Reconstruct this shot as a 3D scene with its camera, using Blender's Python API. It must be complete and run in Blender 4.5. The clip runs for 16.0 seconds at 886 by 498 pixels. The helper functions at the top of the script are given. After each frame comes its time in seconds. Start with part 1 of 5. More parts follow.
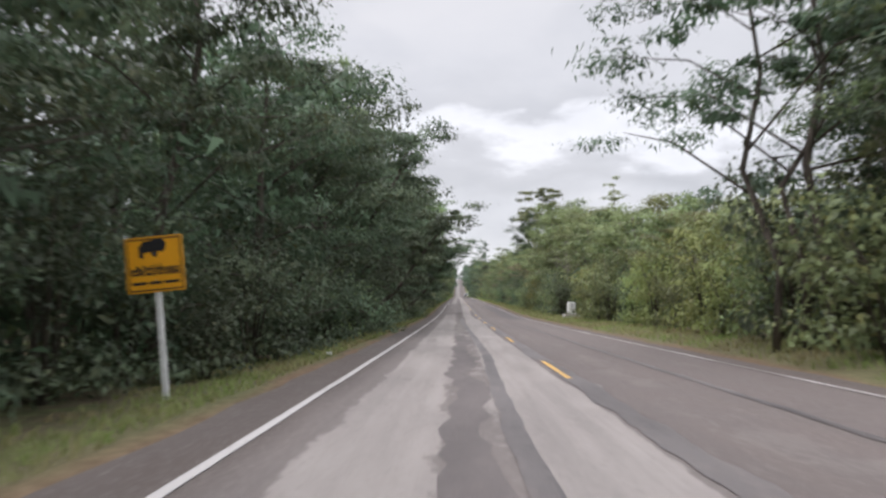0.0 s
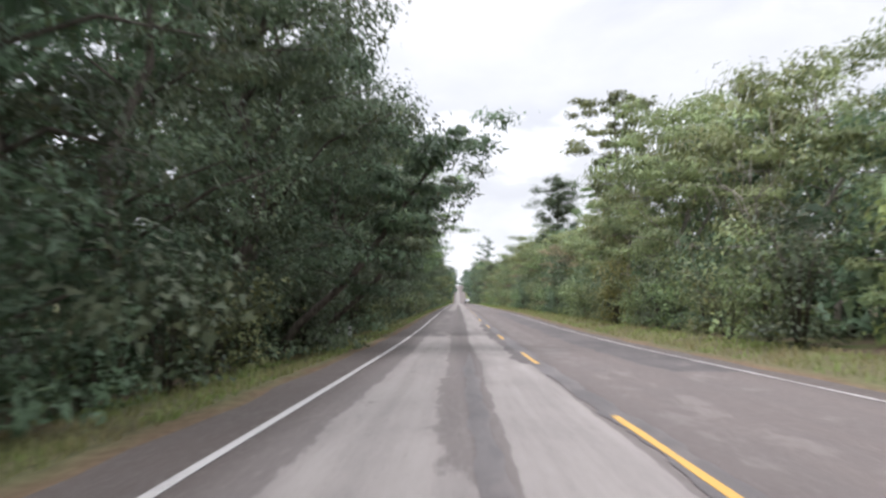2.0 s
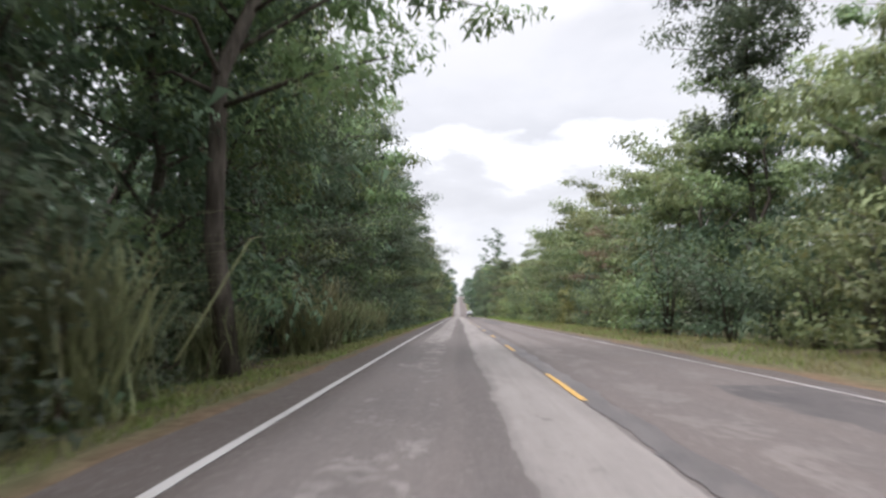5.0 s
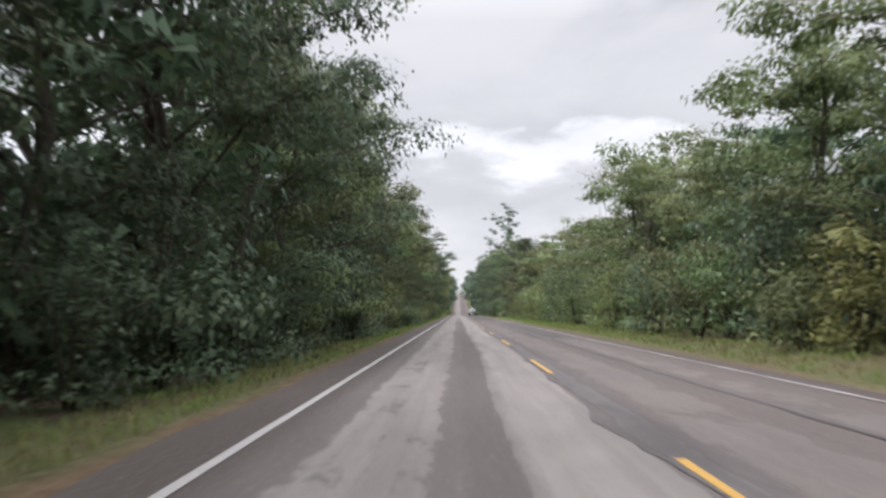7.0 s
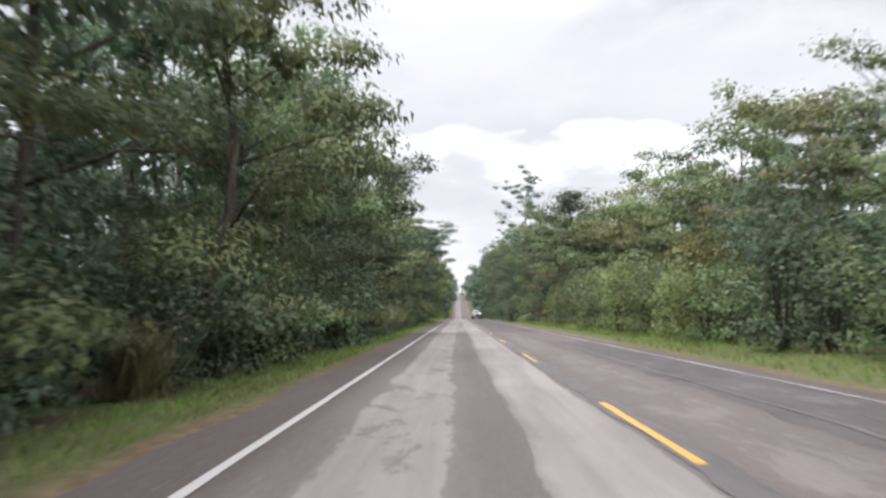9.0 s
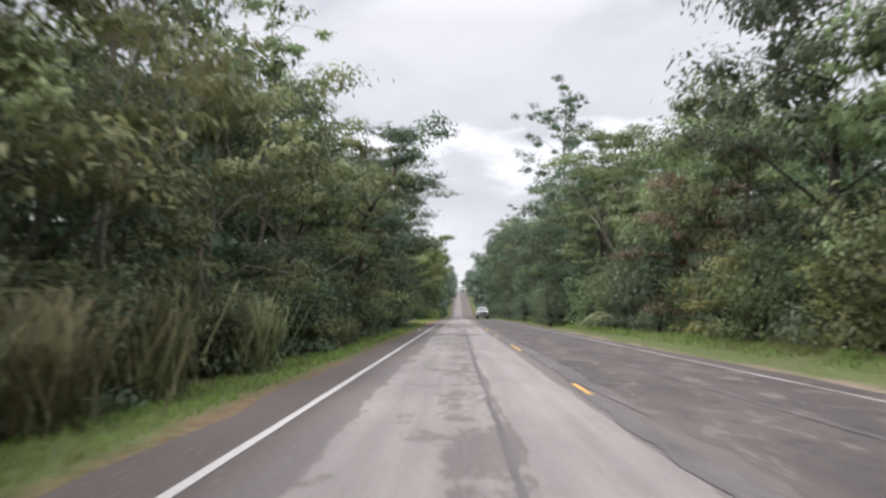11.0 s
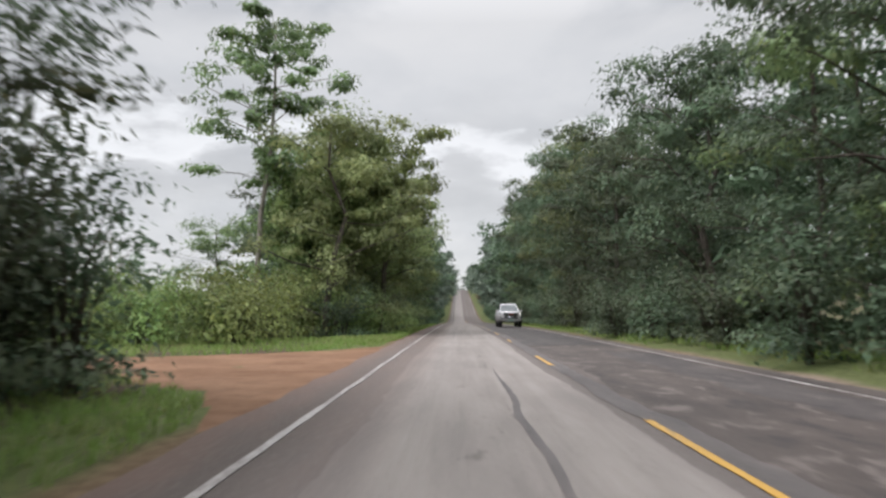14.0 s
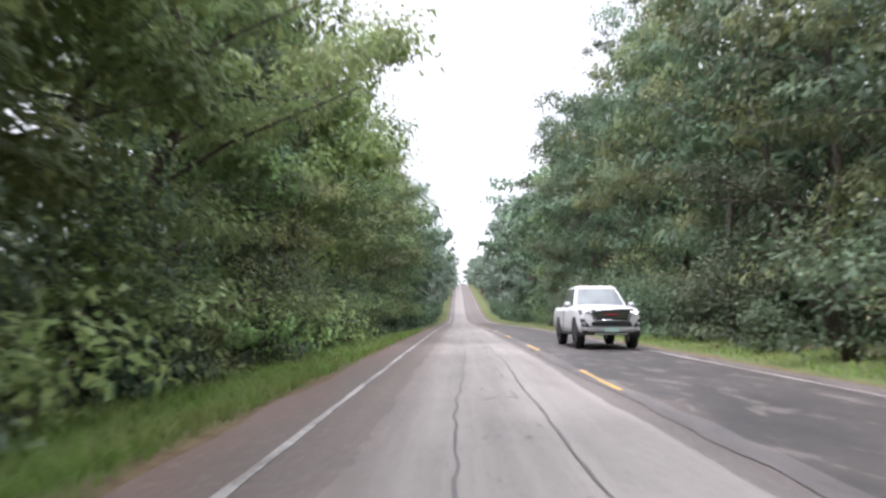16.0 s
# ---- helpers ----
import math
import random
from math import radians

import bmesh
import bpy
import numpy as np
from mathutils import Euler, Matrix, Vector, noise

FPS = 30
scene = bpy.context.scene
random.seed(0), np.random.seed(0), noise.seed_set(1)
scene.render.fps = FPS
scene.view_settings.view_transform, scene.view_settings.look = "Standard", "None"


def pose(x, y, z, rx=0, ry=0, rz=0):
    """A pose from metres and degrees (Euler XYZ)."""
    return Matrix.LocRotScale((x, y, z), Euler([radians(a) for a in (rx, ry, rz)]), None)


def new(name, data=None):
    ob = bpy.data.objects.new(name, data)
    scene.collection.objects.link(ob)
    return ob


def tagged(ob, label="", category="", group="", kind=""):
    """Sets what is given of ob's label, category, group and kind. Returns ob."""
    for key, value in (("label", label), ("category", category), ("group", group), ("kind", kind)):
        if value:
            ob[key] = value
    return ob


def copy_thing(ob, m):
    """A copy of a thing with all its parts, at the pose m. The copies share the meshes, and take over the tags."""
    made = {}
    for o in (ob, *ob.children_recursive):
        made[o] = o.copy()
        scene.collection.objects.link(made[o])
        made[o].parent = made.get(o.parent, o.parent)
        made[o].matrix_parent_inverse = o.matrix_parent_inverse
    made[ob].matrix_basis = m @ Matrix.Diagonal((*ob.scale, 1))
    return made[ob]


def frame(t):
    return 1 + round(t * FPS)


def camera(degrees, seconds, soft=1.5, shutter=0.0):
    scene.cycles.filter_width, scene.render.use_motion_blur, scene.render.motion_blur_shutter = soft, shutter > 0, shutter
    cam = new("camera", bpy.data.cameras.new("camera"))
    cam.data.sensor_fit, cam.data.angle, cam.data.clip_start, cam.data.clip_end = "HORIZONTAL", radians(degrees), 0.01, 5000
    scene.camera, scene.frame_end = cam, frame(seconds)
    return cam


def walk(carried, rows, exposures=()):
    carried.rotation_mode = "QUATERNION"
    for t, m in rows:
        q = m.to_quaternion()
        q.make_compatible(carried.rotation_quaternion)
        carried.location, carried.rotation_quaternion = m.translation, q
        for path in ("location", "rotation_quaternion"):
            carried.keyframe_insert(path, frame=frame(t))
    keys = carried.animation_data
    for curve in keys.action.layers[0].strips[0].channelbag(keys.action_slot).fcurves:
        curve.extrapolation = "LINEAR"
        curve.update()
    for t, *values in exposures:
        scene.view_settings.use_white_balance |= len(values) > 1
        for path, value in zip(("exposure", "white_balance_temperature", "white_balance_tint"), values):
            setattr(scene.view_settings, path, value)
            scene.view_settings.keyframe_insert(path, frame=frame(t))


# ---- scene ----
# The camera: a phone on the dashboard of a car at about 79 km/h, 1.1 m over the road.
# The road runs along +y, its middle at x = 0; the car drives on the left.
EYE = 1.1
SLOPES = [(-100, -.018), (0, -.018), (30, -.0145), (62, -.0105), (80, .0), (92, .005), (118, .003), (142, 0),
          (330, 0), (430, -.011), (480, -.008), (560, .058), (780, .06), (850, .0), (1000, -.02), (1300, 0), (5000, 0)]
_ys = np.arange(-100, 3000, 1.0)
_sl = np.interp(_ys, [a for a, b in SLOPES], [b for a, b in SLOPES])
_zs = np.cumsum(_sl)
_zs -= np.interp(200, _ys, _zs)


def road_z(y):
    """Height of the road's middle."""
    return np.interp(y, _ys, _zs)


def road_slope(y):
    return float(np.interp(y, _ys, _sl))


#   seconds, way along the road, x, pitch over the road, yaw, roll
STEPS = [
    (0.0, 0.0, -1.695, 4.22, 1.06, 0.0),
    (0.5, 10.9, -1.686, 4.22, 1.06, 0.0),
    (1.0, 21.8, -1.665, 4.35, 1.06, 0.0),
    (1.5, 32.7, -1.645, 4.35, 1.06, 0.0),
    (2.0, 43.7, -1.615, 4.45, 1.06, 0.0),
    (2.5, 55.1, -1.565, 4.50, 1.06, 0.0),
    (3.0, 65.9, -1.515, 4.45, 1.06, 0.0),
    (3.5, 77.0, -1.50, 4.45, 1.06, 0.0),
    (4.0, 88.5, -1.565, 4.45, 1.06, 0.0),
    (5.2, 114.4, -1.61, 4.45, 1.06, 0.0),
    (6.5, 143.0, -1.625, 4.45, 1.06, 0.0),
    (7.0, 154.0, -1.67, 4.50, 1.06, 0.0),
    (7.5, 165.0, -1.73, 4.55, 1.06, 0.0),
    (8.0, 176.0, -1.735, 4.60, 1.06, 0.0),
    (8.5, 187.0, -1.77, 4.70, 1.06, 0.0),
    (9.7, 213.6, -1.74, 4.60, 1.06, 0.0),
    (11.0, 241.6, -1.71, 4.53, 1.06, 0.0),
    (11.5, 252.2, -1.69, 4.53, 1.06, 0.0),
    (12.0, 263.4, -1.7, 4.45, 1.06, 0.0),
    (12.5, 275.1, -1.74, 4.45, 1.06, 0.0),
    (13.0, 286.5, -1.77, 4.50, 1.06, 0.0),
    (13.5, 297.3, -1.825, 4.60, 1.06, 0.0),
    (14.0, 307.8, -1.86, 4.60, 1.06, 0.0),
    (14.5, 318.1, -1.925, 4.55, 1.06, 0.0),
    (15.0, 328.4, -1.965, 4.50, 1.06, 0.0),
    (15.5, 338.7, -1.99, 4.50, 1.06, 0.0),
    (16.0, 349.0, -2.03, 4.50, 1.06, 0.0),
]
cam = camera(58.5, 16.0, soft=2.5, shutter=0.22)
walk(cam, [(t, pose(x, y, float(road_z(y)) + EYE, 90 + p + math.degrees(math.atan(road_slope(y))), r, w))
           for t, y, x, p, w, r in STEPS],
     [(0, 0.25, 6380, 14), (0.5, 0.12, 6380, 14), (1, 0.3, 6380, 14), (1.5, 0.5, 6380, 14), (2, 0.62, 6280, 14), (2.5, 0.66, 6240, 14), (3, 0.55, 6280, 14), (4, 0.53, 6380, 14), (6.5, 0.54, 6380, 14), (7, 0.28, 6380, 14), (7.5, 0.25, 6380, 14), (8.2, 0.57, 6380, 14), (11, 0.36, 6380, 14), (12, 0.45, 6380, 14), (13, 0.6, 6500, 14), (13.6, 0.45, 6500, 11), (14, 0.14, 6500, 11), (14.6, 0.16, 6500, 11), (15.4, 0.86, 6250, 13), (16, 1.08, 6200, 15)])

# ---- light: an overcast day ----
SUN_UP, SUN_TURN = 63, 250
sun = new("sun", bpy.data.lights.new("sun", "SUN"))
sun.data.energy, sun.data.angle, sun.data.color = 2.2, radians(30), (1, .955, .995)
sun.matrix_world = pose(0, 0, 60, 90 - SUN_UP, 0, -SUN_TURN + 180)
sky = bpy.data.worlds.new("overcast_sky")
scene.world = sky
sky.use_nodes = True
_n, _l = sky.node_tree.nodes, sky.node_tree.links


def wnode(kind, **values):
    nd = _n.new(kind)
    for k, v in values.items():
        nd.inputs[k].default_value = v
    return nd


def build_sky():
    out, bg = _n["World Output"], _n["Background"]
    tc = _n.new("ShaderNodeTexCoord")
    sep = _n.new("ShaderNodeSeparateXYZ")
    _l.new(tc.outputs["Generated"], sep.inputs[0])
    # the cloud layer as a flat sheet over the land
    up = _n.new("ShaderNodeMath"); up.operation = "MAXIMUM"; up.inputs[1].default_value = 0.0
    _l.new(sep.outputs["Z"], up.inputs[0])
    add = _n.new("ShaderNodeMath"); add.operation = "ADD"; add.inputs[1].default_value = .42
    _l.new(up.outputs[0], add.inputs[0])
    flat = _n.new("ShaderNodeVectorMath"); flat.operation = "DIVIDE"
    cmb = _n.new("ShaderNodeCombineXYZ")
    for k in "XYZ":
        _l.new(add.outputs[0], cmb.inputs[k])
    _l.new(tc.outputs["Generated"], flat.inputs[0]); _l.new(cmb.outputs[0], flat.inputs[1])
    ns = _n.new("ShaderNodeTexNoise")
    ns.inputs["Scale"].default_value, ns.inputs["Detail"].default_value, ns.inputs["Roughness"].default_value = 2.9, 7, .52
    ns.inputs["Distortion"].default_value = .4
    _l.new(flat.outputs[0], ns.inputs["Vector"])
    rp = _n.new("ShaderNodeValToRGB")
    rp.color_ramp.elements[0].position, rp.color_ramp.elements[0].color = .39, (.62, .66, .72, 1)
    rp.color_ramp.elements[1].position, rp.color_ramp.elements[1].color = .585, (1.1, 1.11, 1.13, 1)
    _l.new(ns.outputs[0], rp.inputs[0])
    # banks of cloud low over the end of the road: grey, a bright gap, grey, then pale down to the trees
    ry = _n.new("ShaderNodeMath"); ry.operation = "MAXIMUM"; ry.inputs[1].default_value = .05
    _l.new(sep.outputs["Y"], ry.inputs[0])
    slope = _n.new("ShaderNodeMath"); slope.operation = "DIVIDE"
    _l.new(sep.outputs["Z"], slope.inputs[0]); _l.new(ry.outputs[0], slope.inputs[1])
    wob = _n.new("ShaderNodeTexNoise")
    wob.inputs["Scale"].default_value, wob.inputs["Detail"].default_value, wob.inputs["Roughness"].default_value = 5.0, 7, .55
    stretch = _n.new("ShaderNodeMapping"); stretch.inputs["Scale"].default_value = (1, 1, 2.6)
    _l.new(tc.outputs["Generated"], stretch.inputs[0]); _l.new(stretch.outputs[0], wob.inputs["Vector"])
    wav = _n.new("ShaderNodeMath"); wav.operation = "MULTIPLY_ADD"; wav.inputs[1].default_value = .30; wav.inputs[2].default_value = -.15
    _l.new(wob.outputs[0], wav.inputs[0])
    lev = _n.new("ShaderNodeMath"); lev.operation = "ADD"
    _l.new(slope.outputs[0], lev.inputs[0]); _l.new(wav.outputs[0], lev.inputs[1])
    banks = _n.new("ShaderNodeValToRGB")
    el = banks.color_ramp.elements
    el[0].position, el[0].color = .03, (1.3, 1.31, 1.32, 1)
    el[1].position, el[1].color = .42, (1.2, 1.205, 1.22, 1)
    for at, v in ((.10, 1.1), (.15, .92), (.175, 1.0), (.20, 1.5), (.225, 1.42), (.25, 1.0), (.31, 1.08)):
        q = el.new(at)
        q.color = (v * .99, v * 1.01, v * 1.04, 1)
    _l.new(lev.outputs[0], banks.inputs[0])
    low = _n.new("ShaderNodeMapRange")
    low.inputs["From Min"].default_value, low.inputs["From Max"].default_value = .34, .46
    low.inputs["To Min"].default_value, low.inputs["To Max"].default_value = .8, 0.0
    _l.new(slope.outputs[0], low.inputs[0])
    both = _n.new("ShaderNodeMix"); both.data_type = "RGBA"
    _l.new(low.outputs[0], both.inputs[0]); _l.new(rp.outputs[0], both.inputs[6]); _l.new(banks.outputs[0], both.inputs[7])
    # an overcast sky is some three times brighter overhead than at the horizon
    gr = _n.new("ShaderNodeMapRange")
    gr.inputs["From Min"].default_value, gr.inputs["From Max"].default_value = .35, 1.0
    gr.inputs["To Min"].default_value, gr.inputs["To Max"].default_value = .62, 2.65
    _l.new(sep.outputs["Z"], gr.inputs[0])
    cl = _n.new("ShaderNodeMix"); cl.data_type = "RGBA"; cl.blend_type = "MULTIPLY"; cl.inputs[0].default_value = 1
    _l.new(both.outputs[2], cl.inputs[6]); _l.new(gr.outputs[0], cl.inputs[7])
    st = _n.new("ShaderNodeTexSky"); st.sky_type = "NISHITA"; st.sun_disc = False
    st.sun_elevation, st.sun_rotation = radians(SUN_UP), radians(SUN_TURN)
    dim = _n.new("ShaderNodeMix"); dim.data_type = "RGBA"; dim.blend_type = "MULTIPLY"; dim.inputs[0].default_value = 1
    dim.inputs[7].default_value = (.1, .1, .1, 1)
    _l.new(st.outputs[0], dim.inputs[6])
    mx = _n.new("ShaderNodeMix"); mx.data_type = "RGBA"; mx.inputs[0].default_value = .93
    _l.new(dim.outputs[2], mx.inputs[6]); _l.new(cl.outputs[2], mx.inputs[7])
    _l.new(mx.outputs[2], bg.inputs["Color"])
    bg.inputs["Strength"].default_value = 1.0


build_sky()

# ---- materials ----


class Nodes:
    """A short way to write node materials."""

    def __init__(self, name, rough=.8, spec=.3):
        self.m = bpy.data.materials.new(name)
        self.m.use_nodes = True
        self.t = self.m.node_tree
        self.b = self.t.nodes["Principled BSDF"]
        self.b.inputs["Roughness"].default_value = rough
        self.b.inputs["Specular IOR Level"].default_value = spec

    def put(self, value, socket):
        if hasattr(value, "is_output"):
            self.t.links.new(value, socket)
        elif isinstance(value, (tuple, list)) and len(value) == 3 and len(socket.default_value) == 4:
            socket.default_value = (*value, 1)
        else:
            socket.default_value = value

    def coords(self, which="Object"):
        return self.t.nodes.new("ShaderNodeTexCoord").outputs[which]

    def scaled(self, vec, s, shift=(0, 0, 0)):
        nd = self.t.nodes.new("ShaderNodeMapping")
        self.put(vec, nd.inputs[0])
        nd.inputs["Scale"].default_value, nd.inputs["Location"].default_value = s, shift
        return nd.outputs[0]

    def split(self, vec):
        nd = self.t.nodes.new("ShaderNodeSeparateXYZ")
        self.put(vec, nd.inputs[0])
        return nd.outputs

    def noise(self, vec, scale, detail=4, rough=.55, dist=0.0):
        nd = self.t.nodes.new("ShaderNodeTexNoise")
        self.put(vec, nd.inputs["Vector"])
        for k, v in (("Scale", scale), ("Detail", detail), ("Roughness", rough), ("Distortion", dist)):
            nd.inputs[k].default_value = v
        return nd.outputs[0]

    def voronoi(self, vec, scale, feature="F1"):
        nd = self.t.nodes.new("ShaderNodeTexVoronoi")
        nd.feature = feature
        self.put(vec, nd.inputs["Vector"])
        nd.inputs["Scale"].default_value = scale
        return nd.outputs["Distance"]

    def op(self, kind, a, b=0.0, c=0.0):
        nd = self.t.nodes.new("ShaderNodeMath")
        nd.operation = kind
        for v, s in zip((a, b, c), nd.inputs):
            self.put(v, s)
        return nd.outputs[0]

    def step(self, v, lo, hi, a=0.0, b=1.0):
        nd = self.t.nodes.new("ShaderNodeMapRange")
        nd.interpolation_type = "SMOOTHSTEP"
        for val, s in zip((v, lo, hi, a, b), nd.inputs):
            self.put(val, s)
        return nd.outputs[0]

    def band(self, v, lo, hi, soft):
        """1 between lo and hi."""
        return self.op("MULTIPLY", self.step(v, lo - soft, lo + soft), self.step(v, hi - soft, hi + soft, 1.0, 0.0))

    def mix(self, f, a, b, kind="MIX"):
        nd = self.t.nodes.new("ShaderNodeMix")
        nd.data_type, nd.blend_type = "RGBA", kind
        for v, s in zip((f, a, b), (nd.inputs[0], nd.inputs[6], nd.inputs[7])):
            self.put(v, s)
        return nd.outputs[2]

    def tint(self, col, hue, sat, val):
        nd = self.t.nodes.new("ShaderNodeHueSaturation")
        for v, k in ((col, "Color"), (hue, "Hue"), (sat, "Saturation"), (val, "Value")):
            self.put(v, nd.inputs[k])
        return nd.outputs[0]

    def chance(self, of="object"):
        if of == "object":
            return self.t.nodes.new("ShaderNodeObjectInfo").outputs["Random"]
        return self.t.nodes.new("ShaderNodeNewGeometry").outputs["Random Per Island"]

    def bump(self, h, strength=.3, dist=.01):
        nd = self.t.nodes.new("ShaderNodeBump")
        nd.inputs["Strength"].default_value, nd.inputs["Distance"].default_value = strength, dist
        self.put(h, nd.inputs["Height"])
        self.put(nd.outputs[0], self.b.inputs["Normal"])

    def done(self, colour, rough=None):
        self.put(colour, self.b.inputs["Base Color"])
        if rough is not None:
            self.put(rough, self.b.inputs["Roughness"])
        return self.m


def leaf_material(name, base, warm=(.10, .11, .03), rough=.5, glow=.32, spread=.17, sat=.86):
    """Leaves: colour by leaf and by plant, lit and shaded clumps put into the colour, with light passing through."""
    g = Nodes(name, rough, .22)
    c = g.coords()
    leaf, plant = g.chance("island"), g.chance()
    clump = g.noise(c, .45, 2)
    drift = g.noise(g.coords("Object"), .07, 2)
    # clump noise paints lit clumps and the shade between them into the colour
    col = g.mix(g.step(clump, .38, .66), [k * .74 for k in base], [k * 1.72 + .004 for k in base])
    col = g.mix(g.step(leaf, .78, 1.0, 0.0, .4), col, warm)
    hue = g.op("ADD", g.op("MULTIPLY", plant, .075), .432)
    val = g.op("ADD", g.op("MULTIPLY", leaf, spread * 1.6), 1 - spread * .8)
    val = g.op("MULTIPLY", val, g.op("ADD", g.op("MULTIPLY", plant, .45), g.step(drift, .3, .7, .62, .92)))
    col = g.tint(col, hue, sat, val)
    g.done(col)
    tr = g.t.nodes.new("ShaderNodeBsdfTranslucent")
    g.put(g.tint(col, .49, 1.0, 1.25), tr.inputs[0])
    mx = g.t.nodes.new("ShaderNodeMixShader")
    mx.inputs[0].default_value = glow
    g.put(g.b.outputs[0], mx.inputs[1]); g.put(tr.outputs[0], mx.inputs[2])
    g.put(mx.outputs[0], g.t.nodes["Material Output"].inputs[0])
    return g.m


LEAF_DARK = leaf_material("leaf_dark_green", (.072, .113, .064), sat=.95)
LEAF_MID = leaf_material("leaf_mid_green", (.120, .176, .080), (.19, .19, .045), sat=1.0)
LEAF_OLIVE = leaf_material("leaf_olive", (.142, .19, .086), (.22, .20, .068), sat=1.0)
LEAF_LIME = leaf_material("leaf_light_green", (.148, .20, .07), (.23, .225, .06), sat=1.0)
LEAF_VINE = leaf_material("leaf_vine_green", (.135, .235, .09), (.25, .32, .09), .5, .36, sat=1.0)
LEAF_CREEPER = leaf_material("leaf_creeper_green", (.128, .20, .062), (.22, .27, .06), sat=.95)
# yellow-green made lighter, so that the colour stands in for brightly lit leaves
LEAF_LIT_TONE = leaf_material("leaf_lit_tone_green", (.168, .255, .088), (.31, .35, .09), .5, .36, sat=.85)
LEAF_RUST = leaf_material("leaf_rusty", (.165, .150, .072), (.27, .17, .08), sat=.9)
LEAF_FAR = leaf_material("leaf_far_green", (.083, .115, .080), (.1, .1, .04))
CANE = leaf_material("cane_leaf", (.205, .25, .115), (.28, .26, .125), .6, .4)


def grass_material():
    """Verge grass: half dry along the first stretch, lush further on."""
    g = Nodes("verge_grass", .65, .2)
    c = g.coords()
    x, y, z = g.split(c)
    blade, patch = g.chance("island"), g.noise(c, .55, 3)
    lush = g.mix(blade, (.15, .24, .058), (.22, .335, .085))
    dry = g.mix(blade, (.19, .17, .085), (.28, .23, .12))
    green = g.op("ADD", g.step(patch, .35, .65, 0.0, .75), g.step(y, 150, 245, 0.0, .5))
    green = g.op("MULTIPLY", g.op("MINIMUM", green, 1.0), g.step(blade, .8, 1.0, 1.0, .45))
    col = g.mix(green, dry, lush)
    g.done(col)
    tr = g.t.nodes.new("ShaderNodeBsdfTranslucent")
    g.put(col, tr.inputs[0])
    mx = g.t.nodes.new("ShaderNodeMixShader")
    mx.inputs[0].default_value = .5
    g.put(g.b.outputs[0], mx.inputs[1]); g.put(tr.outputs[0], mx.inputs[2])
    g.put(mx.outputs[0], g.t.nodes["Material Output"].inputs[0])
    return g.m


GRASS = grass_material()
LITTER = leaf_material("dry_stems", (.13, .10, .06), (.2, .15, .09), .8, .1)


def bark_material(name, a, b):
    g = Nodes(name, .9, .15)
    c = g.scaled(g.coords(), (3, 3, .6))
    n = g.noise(c, 3, 5, .6)
    g.bump(n, .5, .03)
    return g.done(g.mix(g.step(n, .3, .7), a, b))


BARK = bark_material("bark_dark", (.05, .042, .034), (.14, .12, .10))
BARK_PALE = bark_material("bark_pale", (.16, .145, .12), (.34, .31, .27))


def ground_material():
    g = Nodes("forest_ground", .95, .1)
    c = g.coords()
    x, y, z = g.split(c)
    n, f = g.noise(c, .35, 5), g.noise(c, 6, 6, .65)
    earth = g.mix(g.step(f, .3, .7), (.05, .038, .026), (.11, .082, .055))
    green = g.mix(g.step(f, .3, .7), (.045, .062, .022), (.09, .118, .04))
    col = g.mix(g.step(n, .42, .62), earth, green)
    red = g.mix(g.step(f, .3, .75), (.12, .075, .05), (.21, .14, .095))
    side = g.op("ABSOLUTE", x)
    turf = g.mix(g.step(f, .3, .7), (.085, .082, .042), (.15, .138, .075))
    turf = g.mix(g.step(y, 150, 245, 0.0, .6), turf, g.mix(g.step(f, .3, .7), (.07, .105, .035), (.13, .175, .055)))
    edge = g.op("ADD", side, g.op("MULTIPLY", g.op("SUBTRACT", n, .5), 1.6))
    col = g.mix(g.op("MULTIPLY", g.step(edge, 6.2, 7.0, 1.0, 0.0), .85), col, turf)
    rim = g.step(g.op("ADD", side, g.op("MULTIPLY", n, .9)), 4.7, 5.2, 1.0, 0.0)
    sand = g.op("MULTIPLY", g.op("MULTIPLY", g.step(x, 0.0, 2.0), g.band(y, 232, 330, 8)), g.step(f, .25, .6, .5, 1.0))
    red = g.mix(sand, red, (.27, .205, .17))
    col = g.mix(g.op("MULTIPLY", rim, .8), col, red)
    g.bump(f, .8, .05)
    return g.done(col)


def dirt_material():
    g = Nodes("red_dirt", .95, .1)
    c = g.coords()
    n, f = g.noise(c, .5, 5), g.noise(c, 7, 6, .7)
    col = g.mix(g.step(n, .3, .7), (.160, .090, .054), (.240, .143, .090))
    col = g.mix(g.step(f, .50, .72, 0.0, .75), col, (.12, .066, .040))
    col = g.mix(g.step(g.noise(c, 1.7, 5, .65, .4), .52, .66, 0.0, .5), col, (.13, .075, .048))
    x, y, z = g.split(c)
    rut = g.noise(g.scaled(c, (.35, 1, 1)), 1.8, 6, .65, .6)
    col = g.mix(g.step(rut, .45, .62, 0.0, .3), col, (.28, .175, .115))
    g.bump(g.op("ADD", f, rut), .9, .05)
    return g.done(col)


